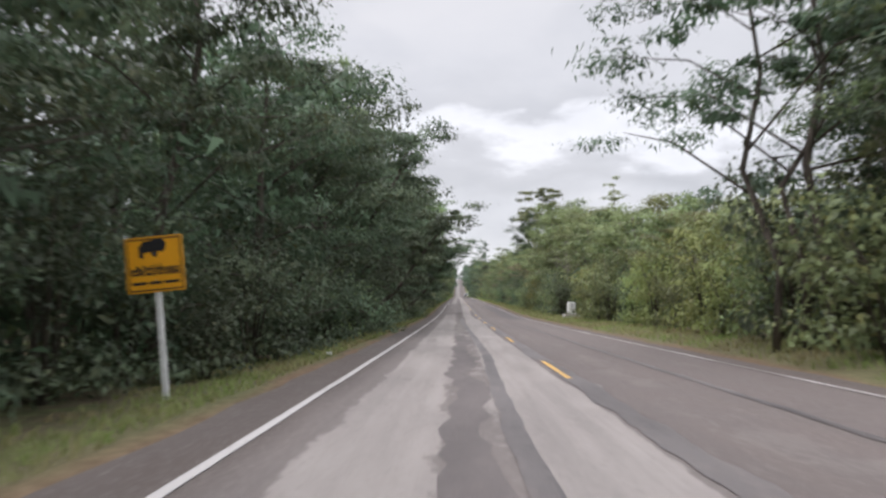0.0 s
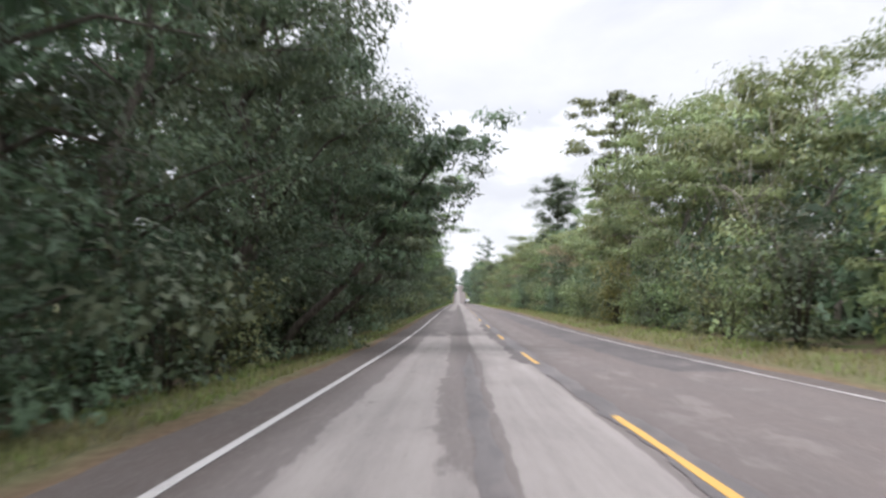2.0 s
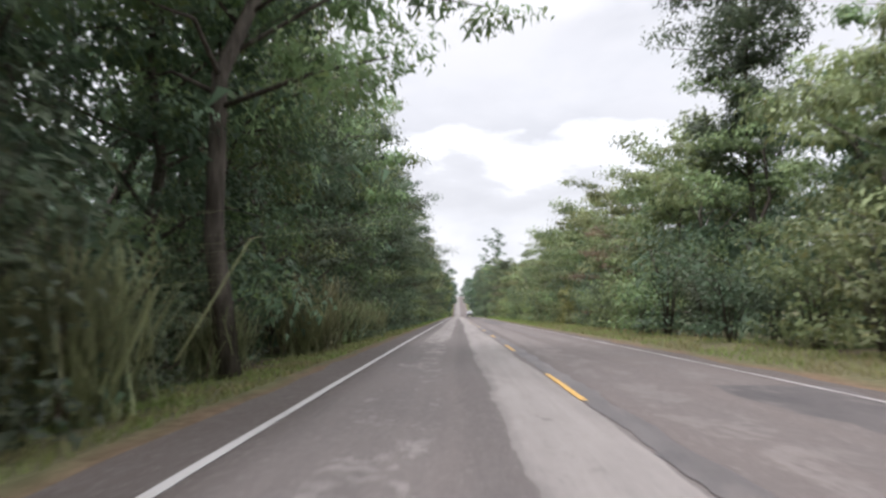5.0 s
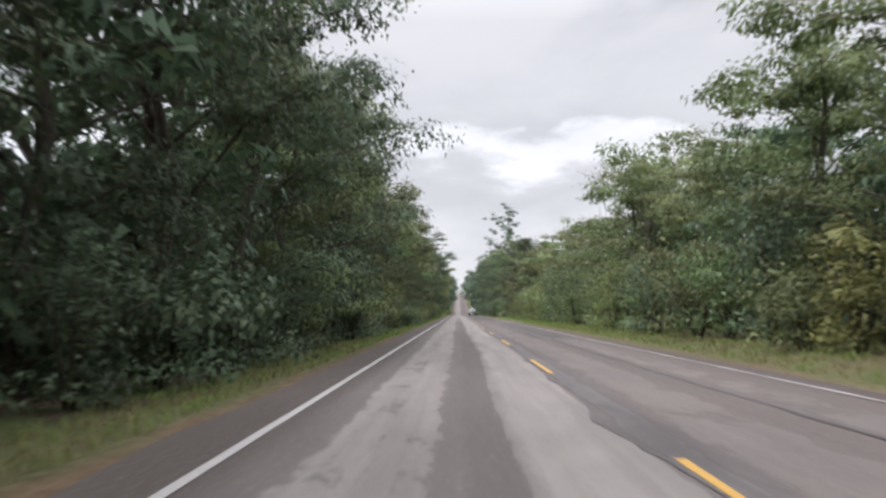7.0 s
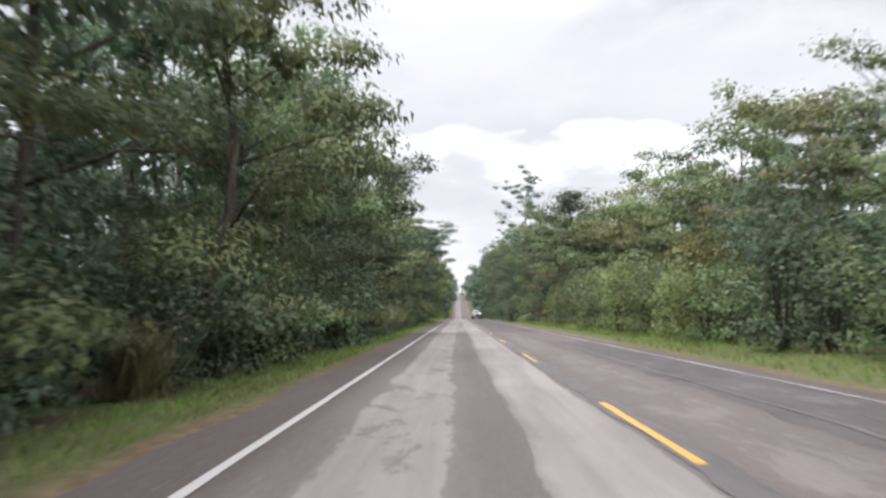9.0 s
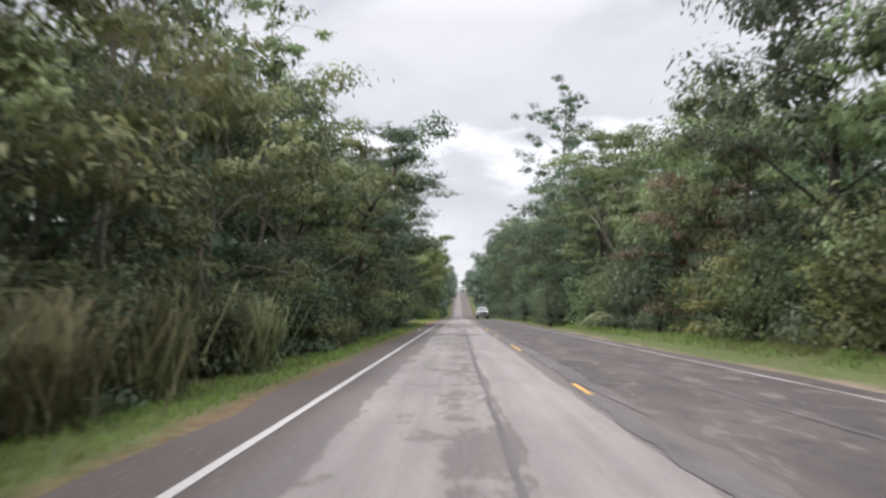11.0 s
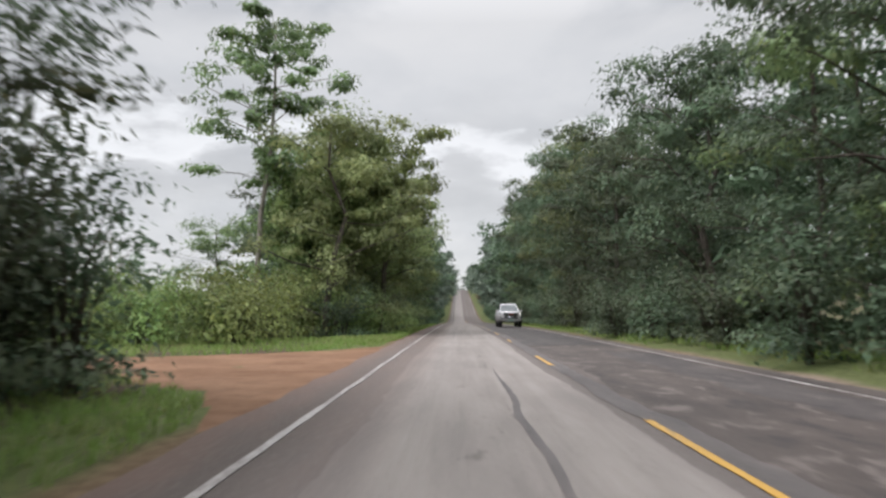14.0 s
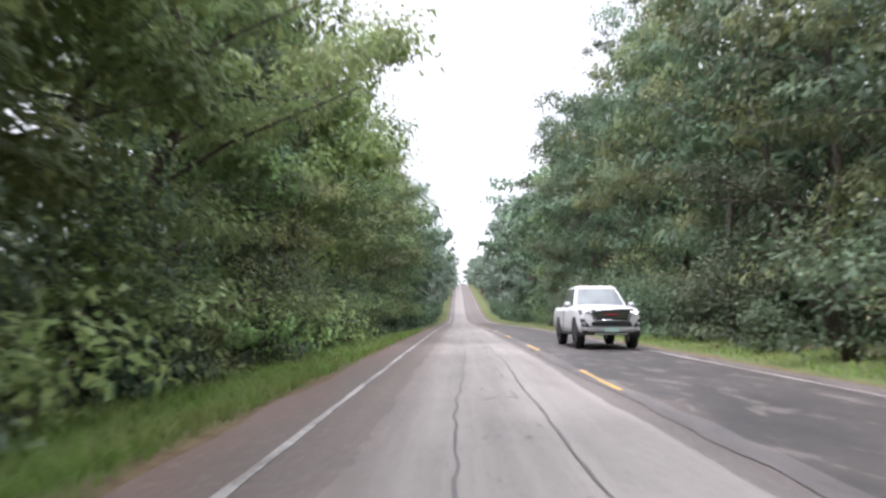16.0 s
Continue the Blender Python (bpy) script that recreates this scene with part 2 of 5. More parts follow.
def asphalt_material():
    """Old, sun-bleached asphalt with pale wheel tracks, blotches, grime and a dark rim."""
    g = Nodes("old_asphalt", .85, .25)
    c = g.coords()
    x, y, z = g.split(c)
    grain, fine = g.noise(c, 90, 3, .7), g.noise(c, 16, 5, .7)
    blot = g.noise(g.scaled(c, (1, .42, 1)), 1.5, 7, .68, .35)
    mid = g.noise(g.scaled(c, (1, .25, 1), (7, 3, 0)), 1.1, 5, .6, .3)
    slow = g.noise(g.scaled(c, (1, .3, 1)), .16, 4, .6)
    streak = g.noise(g.scaled(c, (1, .03, 1)), 3.2, 5, .6)
    wx = g.op("ADD", x, g.op("MULTIPLY", g.op("SUBTRACT", slow, .5), .45))
    wx = g.op("ADD", wx, g.op("MULTIPLY", g.op("SUBTRACT", mid, .5), .22))
    pale, dark = (.288, .260, .238), (.148, .127, .116)
    # how bleached each wheel track is changes along the road
    left = g.op("MAXIMUM", g.step(y, 70, 82, .80, .32), g.step(y, 128, 146, 0.0, .66))
    left = g.op("MAXIMUM", left, g.op("MULTIPLY", g.band(y, 138, 176, 4), g.band(x, -2.35, -2.05, .15, )))
    left = g.op("MAXIMUM", left, g.op("MAXIMUM", g.step(y, 234, 246, 0.0, .62), g.step(y, 268, 300, 0.0, .86)))
    middle = g.op("MAXIMUM", g.step(y, 238, 252, 0.0, .72), g.step(y, 276, 300, 0.0, .85))
    middle = g.op("MAXIMUM", middle, g.step(y, 48, 60, .5, 0.0))
    tracks = g.op("MULTIPLY", g.band(wx, -2.85, -1.85, .12), left)
    tracks = g.op("ADD", tracks, g.op("MULTIPLY", g.band(wx, -1.85, -1.2, .12), g.op("MULTIPLY", middle, left)))
    tracks = g.op("ADD", tracks, g.op("MULTIPLY", g.band(wx, -1.2, -.16, .06), g.step(slow, .3, .5, .82, 1.0)))
    right = g.op("ADD", g.band(wx, .45, 1.45, .2), g.op("MULTIPLY", g.band(wx, 2.1, 2.9, .25), .8))
    tracks = g.op("ADD", tracks, g.op("MULTIPLY", right, g.op("ADD", g.step(y, 30, 70, .36, .44), g.op("MULTIPLY", g.band(y, 135, 186, 8), .2))))
    # blotches eat into the tracks and spill out of them
    rag = g.op("ADD", g.op("MULTIPLY", g.op("SUBTRACT", blot, .5), 2.1), g.op("MULTIPLY", g.op("SUBTRACT", g.noise(c, 6, 5, .7), .5), .9))
    hard = g.step(g.op("ADD", tracks, rag), .42, .53)
    soft = g.op("MINIMUM", tracks, 1.0)
    col = g.mix(g.op("ADD", g.op("MULTIPLY", hard, .78), g.op("MULTIPLY", soft, .22)), dark, pale)
    col = g.mix(g.op("MULTIPLY", g.step(x, -.05, .12), g.step(y, 25, 60, .72, .60)), col, (.110, .088, .078))
    oily = g.op("MULTIPLY", g.band(g.op("ADD", wx, g.op("MULTIPLY", g.op("SUBTRACT", blot, .5), .5)), -1.62, -1.12, .10), g.band(y, 58, 238, 8))
    col = g.mix(g.op("MULTIPLY", oily, .38), col, (.082, .070, .066))
    dusty = g.op("MULTIPLY", g.band(y, 311, 440, 4), g.step(x, -2.9, -2.2, .6, 0.0))
    col = g.mix(dusty, col, (.17, .128, .108))
    col = g.mix(g.step(streak, .3, .7, .30, 0.0), col, (.085, .075, .07))
    rim = g.op("ADD", g.step(wx, -3.5, -2.95, 1.0, 0.0), g.step(wx, 3.2, 3.9))
    col = g.mix(g.op("MULTIPLY", rim, g.step(y, 305, 330, .86, .3)), col, (.068, .053, .045))
    soil = g.op("MULTIPLY", g.band(y, 306, 420, 5), g.step(g.op("ADD", wx, g.op("MULTIPLY", blot, .9)), -3.6, -3.1, .5, 0.0))
    col = g.mix(soil, col, (.17, .104, .08))
    col = g.mix(g.step(mid, .30, .66, .30, 0.0), col, (.085, .075, .07))
    col = g.mix(g.step(fine, .50, .76, 0.0, .55), col, (.27, .245, .23))
    col = g.mix(g.step(fine, .24, .46, .5, 0.0), col, (.07, .062, .058))
    col = g.mix(g.step(grain, .5, .8, 0.0, .4), col, (.33, .30, .28))
    col = g.mix(g.step(grain, .2, .45, .35, 0.0), col, (.05, .045, .042))
    g.bump(g.op("ADD", grain, fine), .4, .008)
    return g.done(col, g.op("ADD", .74, g.op("MULTIPLY", mid, .22)))


def patch_material(name, a, b, rough=.75, mottle=.35):
    g = Nodes(name, rough, .3)
    c = g.coords()
    f, n = g.noise(c, 50, 4, .7), g.noise(g.scaled(c, (1, .3, 1)), .9, 5, .6)
    col = g.mix(g.step(n, .3, .7), a, b)
    col = g.mix(g.step(f, .45, .8, 0.0, .25), col, (.30, .28, .26))
    pit = g.noise(g.scaled(c, (1, .35, 1)), 2.2, 7, .7, .4)
    col = g.mix(g.step(pit, .54, .62, 0.0, mottle), col, (.185, .157, .143))
    col = g.mix(g.step(pit, .36, .46, mottle, 0.0), col, (.035, .033, .034))
    g.bump(f, .35, .006)
    return g.done(col)


def paint_material(name, a, worn, amount):
    g = Nodes(name, .6, .4)
    c = g.coords()
    f, n = g.noise(c, 14, 6, .7), g.noise(g.scaled(c, (1, .3, 1)), 1.2, 3)
    chip = g.step(g.op("ADD", g.op("MULTIPLY", f, .6), g.op("MULTIPLY", n, .5)), amount - .05, amount + .08)
    g.bump(f, .3, .004)
    return g.done(g.mix(chip, a, worn))


def plain(name, col, rough=.5, metal=0.0, wear=.12, scale=6):
    g = Nodes(name, rough, .4)
    n = g.noise(g.coords(), scale, 5, .6)
    g.b.inputs["Metallic"].default_value = metal
    return g.done(g.mix(g.step(n, .3, .75), [k * (1 - wear) for k in col], col), g.op("ADD", rough - .06, g.op("MULTIPLY", n, .12)))


GROUND, DIRT, ASPHALT = ground_material(), dirt_material(), asphalt_material()
PATCH_DARK = patch_material("newer_asphalt", (.054, .047, .046), (.088, .076, .072))
PATCH_MID = patch_material("patched_asphalt", (.054, .044, .040), (.096, .078, .069), .78, .6)
PATCH_SOFT = patch_material("worn_patched_asphalt", (.085, .073, .069), (.118, .101, .095), .78, .15)
PATCH_WET = patch_material("damp_patched_asphalt", (.033, .029, .028), (.059, .051, .047), .62, .5)
TAR = patch_material("crack_sealing_tar", (.072, .063, .06), (.112, .099, .094), .6)
WHITE_LINE = paint_material("white_line_paint", (.42, .40, .38), (.18, .16, .145), .66)
WORN_LINE = paint_material("worn_white_paint", (.38, .355, .335), (.16, .14, .13), .55)
YELLOW_LINE = paint_material("yellow_line_paint", (.52, .30, .06), (.22, .165, .10), .63)

# ---- building helpers ----


def mesh_of(name, verts, faces, material=None, smooth=False):
    me = bpy.data.meshes.new(name)
    me.from_pydata([tuple(v) for v in verts], [], [tuple(f) for f in faces])
    if material:
        me.materials.append(material)
    if smooth:
        me.polygons.foreach_set("use_smooth", [True] * len(me.polygons))
    me.update()
    return me


def part(name, bm, material, parent, label=""):
    """One mesh under a thing or part; bm is a bmesh or a mesh."""
    if isinstance(bm, bmesh.types.BMesh):
        me = bpy.data.meshes.new(name)
        bm.normal_update()
        bm.to_mesh(me)
        bm.free()
    else:
        me = bm
    if material and not me.materials:
        me.materials.append(material)
    ob = new(name, me)
    ob.parent = parent
    return tagged(ob, label)


def smooth(ob):
    ob.data.polygons.foreach_set("use_smooth", [True] * len(ob.data.polygons))
    return ob


def box(bm, lo, hi, bevel=0.0, m=None):
    """A box between two corners, its edges rounded."""
    r = bmesh.ops.create_cube(bm, size=1)
    vs = r["verts"]
    for v in vs:
        v.co = Vector([lo[i] + (v.co[i] + .5) * (hi[i] - lo[i]) for i in range(3)])
    if bevel:
        es = list({e for v in vs for e in v.link_edges})
        vs = list({v for f in bmesh.ops.bevel(bm, geom=es, offset=bevel, segments=2, affect="EDGES")["faces"] for v in f.verts} | {v for v in vs if v.is_valid})
    if m is not None:
        bmesh.ops.transform(bm, matrix=m, verts=vs)
    return bm


def tube(verts, faces, pts, radii, sides=6):
    """Adds a tapered tube along the points."""
    first = len(verts)
    for i, (p, r) in enumerate(zip(pts, radii)):
        d = (Vector(pts[min(i + 1, len(pts) - 1)]) - Vector(pts[max(i - 1, 0)])).normalized()
        a = d.orthogonal().normalized() if abs(d.z) < .95 else Vector((1, 0, 0)).cross(d).normalized()
        b = d.cross(a)
        for k in range(sides):
            w = 2 * math.pi * k / sides
            verts.append(Vector(p) + (a * math.cos(w) + b * math.sin(w)) * r)
    for i in range(len(pts) - 1):
        for k in range(sides):
            q = first + i * sides
            faces.append((q + k, q + (k + 1) % sides, q + sides + (k + 1) % sides, q + sides + k))
    faces.append(tuple(first + (len(pts) - 1) * sides + k for k in range(sides)))
    faces.append(tuple(first + k for k in reversed(range(sides))))


def unit(a):
    return a / np.maximum(np.linalg.norm(a, axis=1, keepdims=True), 1e-6)


def leaf_cloud(name, centres, outward, size, rng, material, wide=.22, droop=.25):
    """Pointed leaves, one island each."""
    n = len(centres)
    nrm = unit(outward * .95 + rng.normal(0, .3, (n, 3)) + np.array([0, 0, .3]))
    a = rng.normal(0, 1, (n, 3)) + outward * .7 - np.array([0, 0, droop * 2])
    a = unit(a - nrm * np.sum(a * nrm, axis=1, keepdims=True))
    b = np.cross(nrm, a)
    s = (size * rng.uniform(.55, 1.4, n))[:, None]
    v = np.empty((n, 3, 3))
    v[:, 0] = centres - a * s * .45 + b * s * wide
    v[:, 1] = centres - a * s * .28 - b * s * wide
    v[:, 2] = centres + a * s * .62 - np.array([0, 0, 1]) * s * .12
    me = bpy.data.meshes.new(name)
    me.vertices.add(n * 3)
    me.vertices.foreach_set("co", v.reshape(-1))
    me.loops.add(n * 3)
    me.loops.foreach_set("vertex_index", np.arange(n * 3))
    me.polygons.add(n)
    me.polygons.foreach_set("loop_start", np.arange(n) * 3)
    me.polygons.foreach_set("loop_total", np.full(n, 3))
    me.update(calc_edges=True)
    me.materials.append(material)
    return me


def clump_points(rng, centre, radius, n, flat=.62):
    """A lumpy dome of leaves: most of them on its upper side, few below."""
    d = unit(rng.normal(0, 1, (n, 3)))
    top = rng.random(n) < .8
    d[:, 2] = np.where(top, np.abs(d[:, 2]), d[:, 2] * .45)
    az, p0 = np.arctan2(d[:, 1], d[:, 0]), rng.uniform(0, 6, 2)
    lump = 1 + .22 * np.sin(3 * az + p0[0]) + .14 * np.sin(7 * az + p0[1])
    r = radius * (.45 + .6 * np.sqrt(rng.random(n))) * lump * np.clip(1 + rng.normal(0, .12, n), .6, 1.5)
    p = d * r[:, None]
    p[:, 2] *= flat
    return np.array(centre) + p, d


def make_tree(seed, high, wide, clumps, leaves, leaf, material, bark, low=.18, bole=.16, name="tree", stems=1,
              clump_r=1.0, lean=0.0, shape="round", droop=.25, leaf_wide=.21, sides=7, sunward=0.0, thin_back=True, flat=(.32, .58)):
    """A tapered trunk, limbs and a crown of leaf clumps at the limbs' ends; sunward: how much further it grows out along +x."""
    rng = np.random.default_rng(seed)
    root = new(name)
    tv, tf, cs, ds, sz = [], [], [], [], []
    per = max(1, clumps // (3 * stems))
    for s in range(stems):
        off = np.array([0, 0]) if stems == 1 else rng.normal(0, .55, 2)
        tip = np.array([off[0] + rng.normal(0, .05) * high + lean * high, off[1] + rng.normal(0, .05) * high, high * (.9 if s == 0 else rng.uniform(.65, .9))])
        base = np.array([off[0], off[1], -.3])
        bend = rng.normal(0, .03 * high, (6, 2))
        pts = []
        for i in range(6):
            w = i / 5
            p = base * (1 - w) + tip * w
            p[:2] += bend[i] * math.sin(math.pi * w)
            pts.append(p)
        tube(tv, tf, pts, [bole * (1.25 - .98 * i / 5) * (1 if s == 0 else .7) for i in range(6)], sides)
        trunk = np.array(pts)
        for k in range(per):
            f = low + (1 - low) * (k + rng.uniform(.1, .9)) / per
            q = f * 5
            i0 = min(int(q), 4)
            st = trunk[i0] + (trunk[i0 + 1] - trunk[i0]) * (q - i0)
            if shape == "round":
                reach = wide * (.55 + .55 * math.sin(math.pi * min(1, (f - low) / (1 - low) * .85 + .12)))
            elif shape == "flat":
                reach = wide * (.25 + .9 * f)
            elif shape == "spire":
                reach = wide * (1.15 - f)
            else:
                reach = wide * rng.uniform(.7, 1.1)
            reach *= rng.uniform(.65, 1.15)
            az = k * 2.4 + rng.uniform(-.5, .5) + s
            if f > .3:
                reach *= 1 + sunward * math.cos(az)
            rise = rng.uniform(.15, .6) * reach if shape != "spire" else rng.uniform(-.1, .2) * reach
            en = st + np.array([math.cos(az) * reach, math.sin(az) * reach, rise])
            md = (st + en) / 2 + np.array([0, 0, .12 * reach]) + rng.normal(0, .08 * reach, 3)
            th = bole * (1.1 - .8 * f) * .42
            tube(tv, tf, [st, md, en], [th, th * .7, th * .25], max(3, sides - 2))
            for w, rr in ((.22, .6), (.52, .85), (.80, 1.0), (1.0, .9)) if f > .55 else ((.52, .85), (.80, 1.0), (1.0, .9)):
                c = (1 - w) ** 2 * st + 2 * w * (1 - w) * md + w * w * en + rng.normal(0, .32, 3)
                r = clump_r * rr * rng.uniform(.65, 1.25)
                p, d = clump_points(rng, c, r, max(4, int(leaves * rr * rng.uniform(.6, 1.4) * (1.55 if f < .42 and sides > 4 else 1))), rng.uniform(*flat))
                cs.append(p)
                ds.append(d)
                sz.append(np.full(len(p), leaf * (1.25 if w < .6 else 1.0) * (.72 if f < .42 and sides > 4 else 1)))
    for k in range(4):
        p, d = clump_points(rng, trunk[-1] + rng.normal(0, 1, 3) * np.array([.25 * wide, .25 * wide, .4]) - np.array([0, 0, .05 * high]), clump_r * rng.uniform(.4, .75), leaves // 3)
        cs.append(p)
        ds.append(d)
        sz.append(np.full(len(p), leaf))
    part("trunk", mesh_of("trunk", tv, tf, bark, True), bark, root)
    cs, ds, sz = np.concatenate(cs), np.concatenate(ds), np.concatenate(sz)
    if thin_back:
        keep = rng.random(len(cs)) < np.clip(1.0 + (cs[:, 0] / wide + .25) * .75, .3, 1)
        cs, ds, sz = cs[keep], ds[keep], sz[keep]
    part("crown", leaf_cloud("crown", cs, ds, sz, rng, material, leaf_wide, droop), material, root)
    return root


def make_shrub(seed, high, wide, leaves, leaf, material, name="shrub", bark=None, leaf_wide=.28, droop=.2):
    rng = np.random.default_rng(seed)
    root = new(name)
    tv, tf, cs, ds = [], [], [], []
    n = 9
    for k in range(n):
        az, reach, h = k * 2.4 + rng.uniform(-.4, .4), wide * rng.uniform(.15, .85), high * rng.uniform(.45, .95)
        en = np.array([math.cos(az) * reach, math.sin(az) * reach, h])
        md = en * np.array([.35, .35, .6])
        tube(tv, tf, [np.array([0, 0, -.2]) + en * np.array([.05, .05, 0]), md, en], [.03, .022, .008], 4)
        for w in (.45, .75, 1):
            c = en * np.array([w, w, w ** .8]) + rng.normal(0, .12, 3)
            p, d = clump_points(rng, c, wide * rng.uniform(.32, .5), leaves // (3 * n), .8)
            p[:, 2] = np.abs(p[:, 2])
            cs.append(p)
            ds.append(d)
        p, d = clump_points(rng, (math.cos(az) * reach * .9, math.sin(az) * reach * .9, .25), wide * .42, leaves // (3 * n), .8)
        p[:, 2] = np.abs(p[:, 2])
        cs.append(p)
        ds.append(d)
    part("stem", mesh_of("stem", tv, tf, bark or BARK, True), bark or BARK, root)
    part("foliage", leaf_cloud("foliage", np.concatenate(cs), np.concatenate(ds), leaf, rng, material, leaf_wide, droop), material, root)
    return root


def blade_mesh(name, roots, heights, leans, widths, material, rng, mid_up=.65, tip_up=.95):
    """Long arching blades: three bands each, narrowing to a tip."""
    n = len(roots)
    az = rng.uniform(0, 2 * math.pi, n)
    d = np.stack([np.cos(az), np.sin(az), np.zeros(n)], 1)
    side = np.stack([-np.sin(az), np.cos(az), np.zeros(n)], 1)
    v = np.empty((n, 5, 3))
    up = np.array([0, 0, 1.0])
    mid = roots + up * (heights * mid_up)[:, None] + d * (leans * .35)[:, None]
    v[:, 0], v[:, 1] = roots - side * widths[:, None], roots + side * widths[:, None]
    v[:, 2], v[:, 3] = mid + side * widths[:, None] * .8, mid - side * widths[:, None] * .8
    v[:, 4] = roots + up * (heights * tip_up)[:, None] + d * leans[:, None]
    me = bpy.data.meshes.new(name)
    me.vertices.add(n * 5)
    me.vertices.foreach_set("co", v.reshape(-1))
    idx = (np.arange(n) * 5)[:, None] + np.array([0, 1, 2, 3, 3, 2, 4])
    me.loops.add(n * 7)
    me.loops.foreach_set("vertex_index", idx.reshape(-1))
    me.polygons.add(n * 2)
    me.polygons.foreach_set("loop_start", (np.arange(n)[:, None] * 7 + np.array([0, 4])).reshape(-1))
    me.polygons.foreach_set("loop_total", np.tile([4, 3], n))
    me.update(calc_edges=True)
    me.materials.append(material)
    return me


def make_cane(seed, high, wide, n, material=None):
    """A clump of tall arching cane grass."""
    rng = np.random.default_rng(seed)
    root = new("cane_grass_clump")
    r = np.zeros((n, 3))
    r[:, :2] = rng.normal(0, wide * .3, (n, 2))
    r[:, 2] = rng.uniform(-.1, high * .3, n)
    h = rng.uniform(.4, 1.0, n) * high * .72
    m = material or CANE
    part("foliage", blade_mesh("foliage", r, h, rng.uniform(.5, 1.6, n) * h, rng.uniform(.010, .022, n), m, rng, .66, .70), m, root)
    tv, tf = [], []
    for k in range(8):
        a = rng.normal(0, wide * .35, 2)
        t = a + rng.normal(0, .25, 2)
        tube(tv, tf, [(a[0], a[1], -.1), ((a[0] + t[0]) / 2, (a[1] + t[1]) / 2, high * .4), (t[0], t[1], high * .75)], [.014, .012, .006], 4)
    part("stem", mesh_of("stem", tv, tf, LITTER), LITTER, root)
    return root


def make_snag(seed, high, spread):
    """Bare pale limbs: a forked, twisting stem with side branches and twigs."""
    rng = np.random.default_rng(seed)
    root = new("bare_tree")
    tv, tf = [], []

    def grow(p, d, length, r, depth):
        pts = [p]
        for k in range(4):
            d = unit((d + rng.normal(0, .22, 3) + np.array([0, 0, .06]))[None])[0]
            pts.append(pts[-1] + d * length / 4)
        tube(tv, tf, pts, [r * (1 - .13 * k) for k in range(5)], 5 if depth else 7)
        if depth < 3:
            for k in range(3 if depth else 4):
                e = d * .8 + rng.normal(0, .55, 3) * spread + np.array([0, 0, .25])
                grow(pts[int(rng.integers(2, 5))], unit(e[None])[0], length * rng.uniform(.45, .75), r * .5, depth + 1)
    grow(np.array([0, 0, -.2]), np.array([.05, 0, 1.0]), high * .55, .09, 0)
    part("limb", mesh_of("limb", tv, tf, BARK_PALE, True), BARK_PALE, root)
    return root


def make_palm(seed, fronds, reach):
    """A stemless young palm: arching ribs with hanging leaflets."""
    rng = np.random.default_rng(seed)
    root = new("young_palm")
    for k in range(fronds):
        az, up = k * 2.4 + rng.uniform(-.3, .3), rng.uniform(.7, 1.25)
        w = np.linspace(0, 1, 9)
        out, z = reach * w * math.cos(up * .7), .1 + reach * (w * math.sin(up) - .75 * w ** 2.4)
        pts = np.stack([out * math.cos(az), out * math.sin(az), z], 1)
        tv, tf = [], []
        tube(tv, tf, list(pts), list(np.linspace(.022, .006, 9)), 4)
        frond = part("frond", mesh_of("frond", tv, tf, CANE), CANE, root)
        side = np.array([-math.sin(az), math.cos(az), 0])
        lv, lf = [], []
        for u in np.linspace(.18, 1, 26):
            p = np.array([np.interp(u, w, pts[:, i]) for i in range(3)])
            fwd = np.array([math.cos(az), math.sin(az), 0])
            for s in (-1, 1):
                tip = p + (side * s * .8 + fwd * .45 + np.array([0, 0, -.35])) * reach * .26 * (1.15 - .6 * u)
                lv += [p + fwd * .02, p - fwd * .02, tip]
                lf.append((len(lv) - 3, len(lv) - 2, len(lv) - 1))
        part("leaflets", mesh_of("leaflets", lv, lf, CANE), CANE, frond)
    return root


class Kind:
    """Some masters of one kind; every further one is a copy that shares their meshes. They grow out towards the road."""

    def __init__(self, label, category, group, masters):
        self.masters, self.used, self.k, self.high = masters, set(), 0, []
        for o in masters:
            tagged(o, label, category, group)
            self.high.append(max(v.co.z for c in o.children for v in c.data.vertices))

    def at(self, x, y, rng, scale=1.0, tall=1.0, sink=0.0, which=None, turn=None, high=0.0):
        i = self.k % len(self.masters) if which is None else which
        self.k += 1 if rng.random() < .8 else 2
        ob = self.masters[i]
        t = (0 if x < 0 else math.pi) + rng.uniform(-.9, .9) if turn is None else turn
        if high:
            scale = min(1.15, max(.8, high / self.high[i])) * scale
            tall = high / self.high[i] / scale
        m = Matrix.LocRotScale((x, y, ground_z(x, y) - sink), Euler((0, 0, t)), (scale, scale, scale * tall))
        if i in self.used:
            return copy_thing(ob, m @ Matrix.Diagonal([1 / k for k in ob.scale] + [1]))
        self.used.add(i)
        ob.matrix_basis = m
        return ob


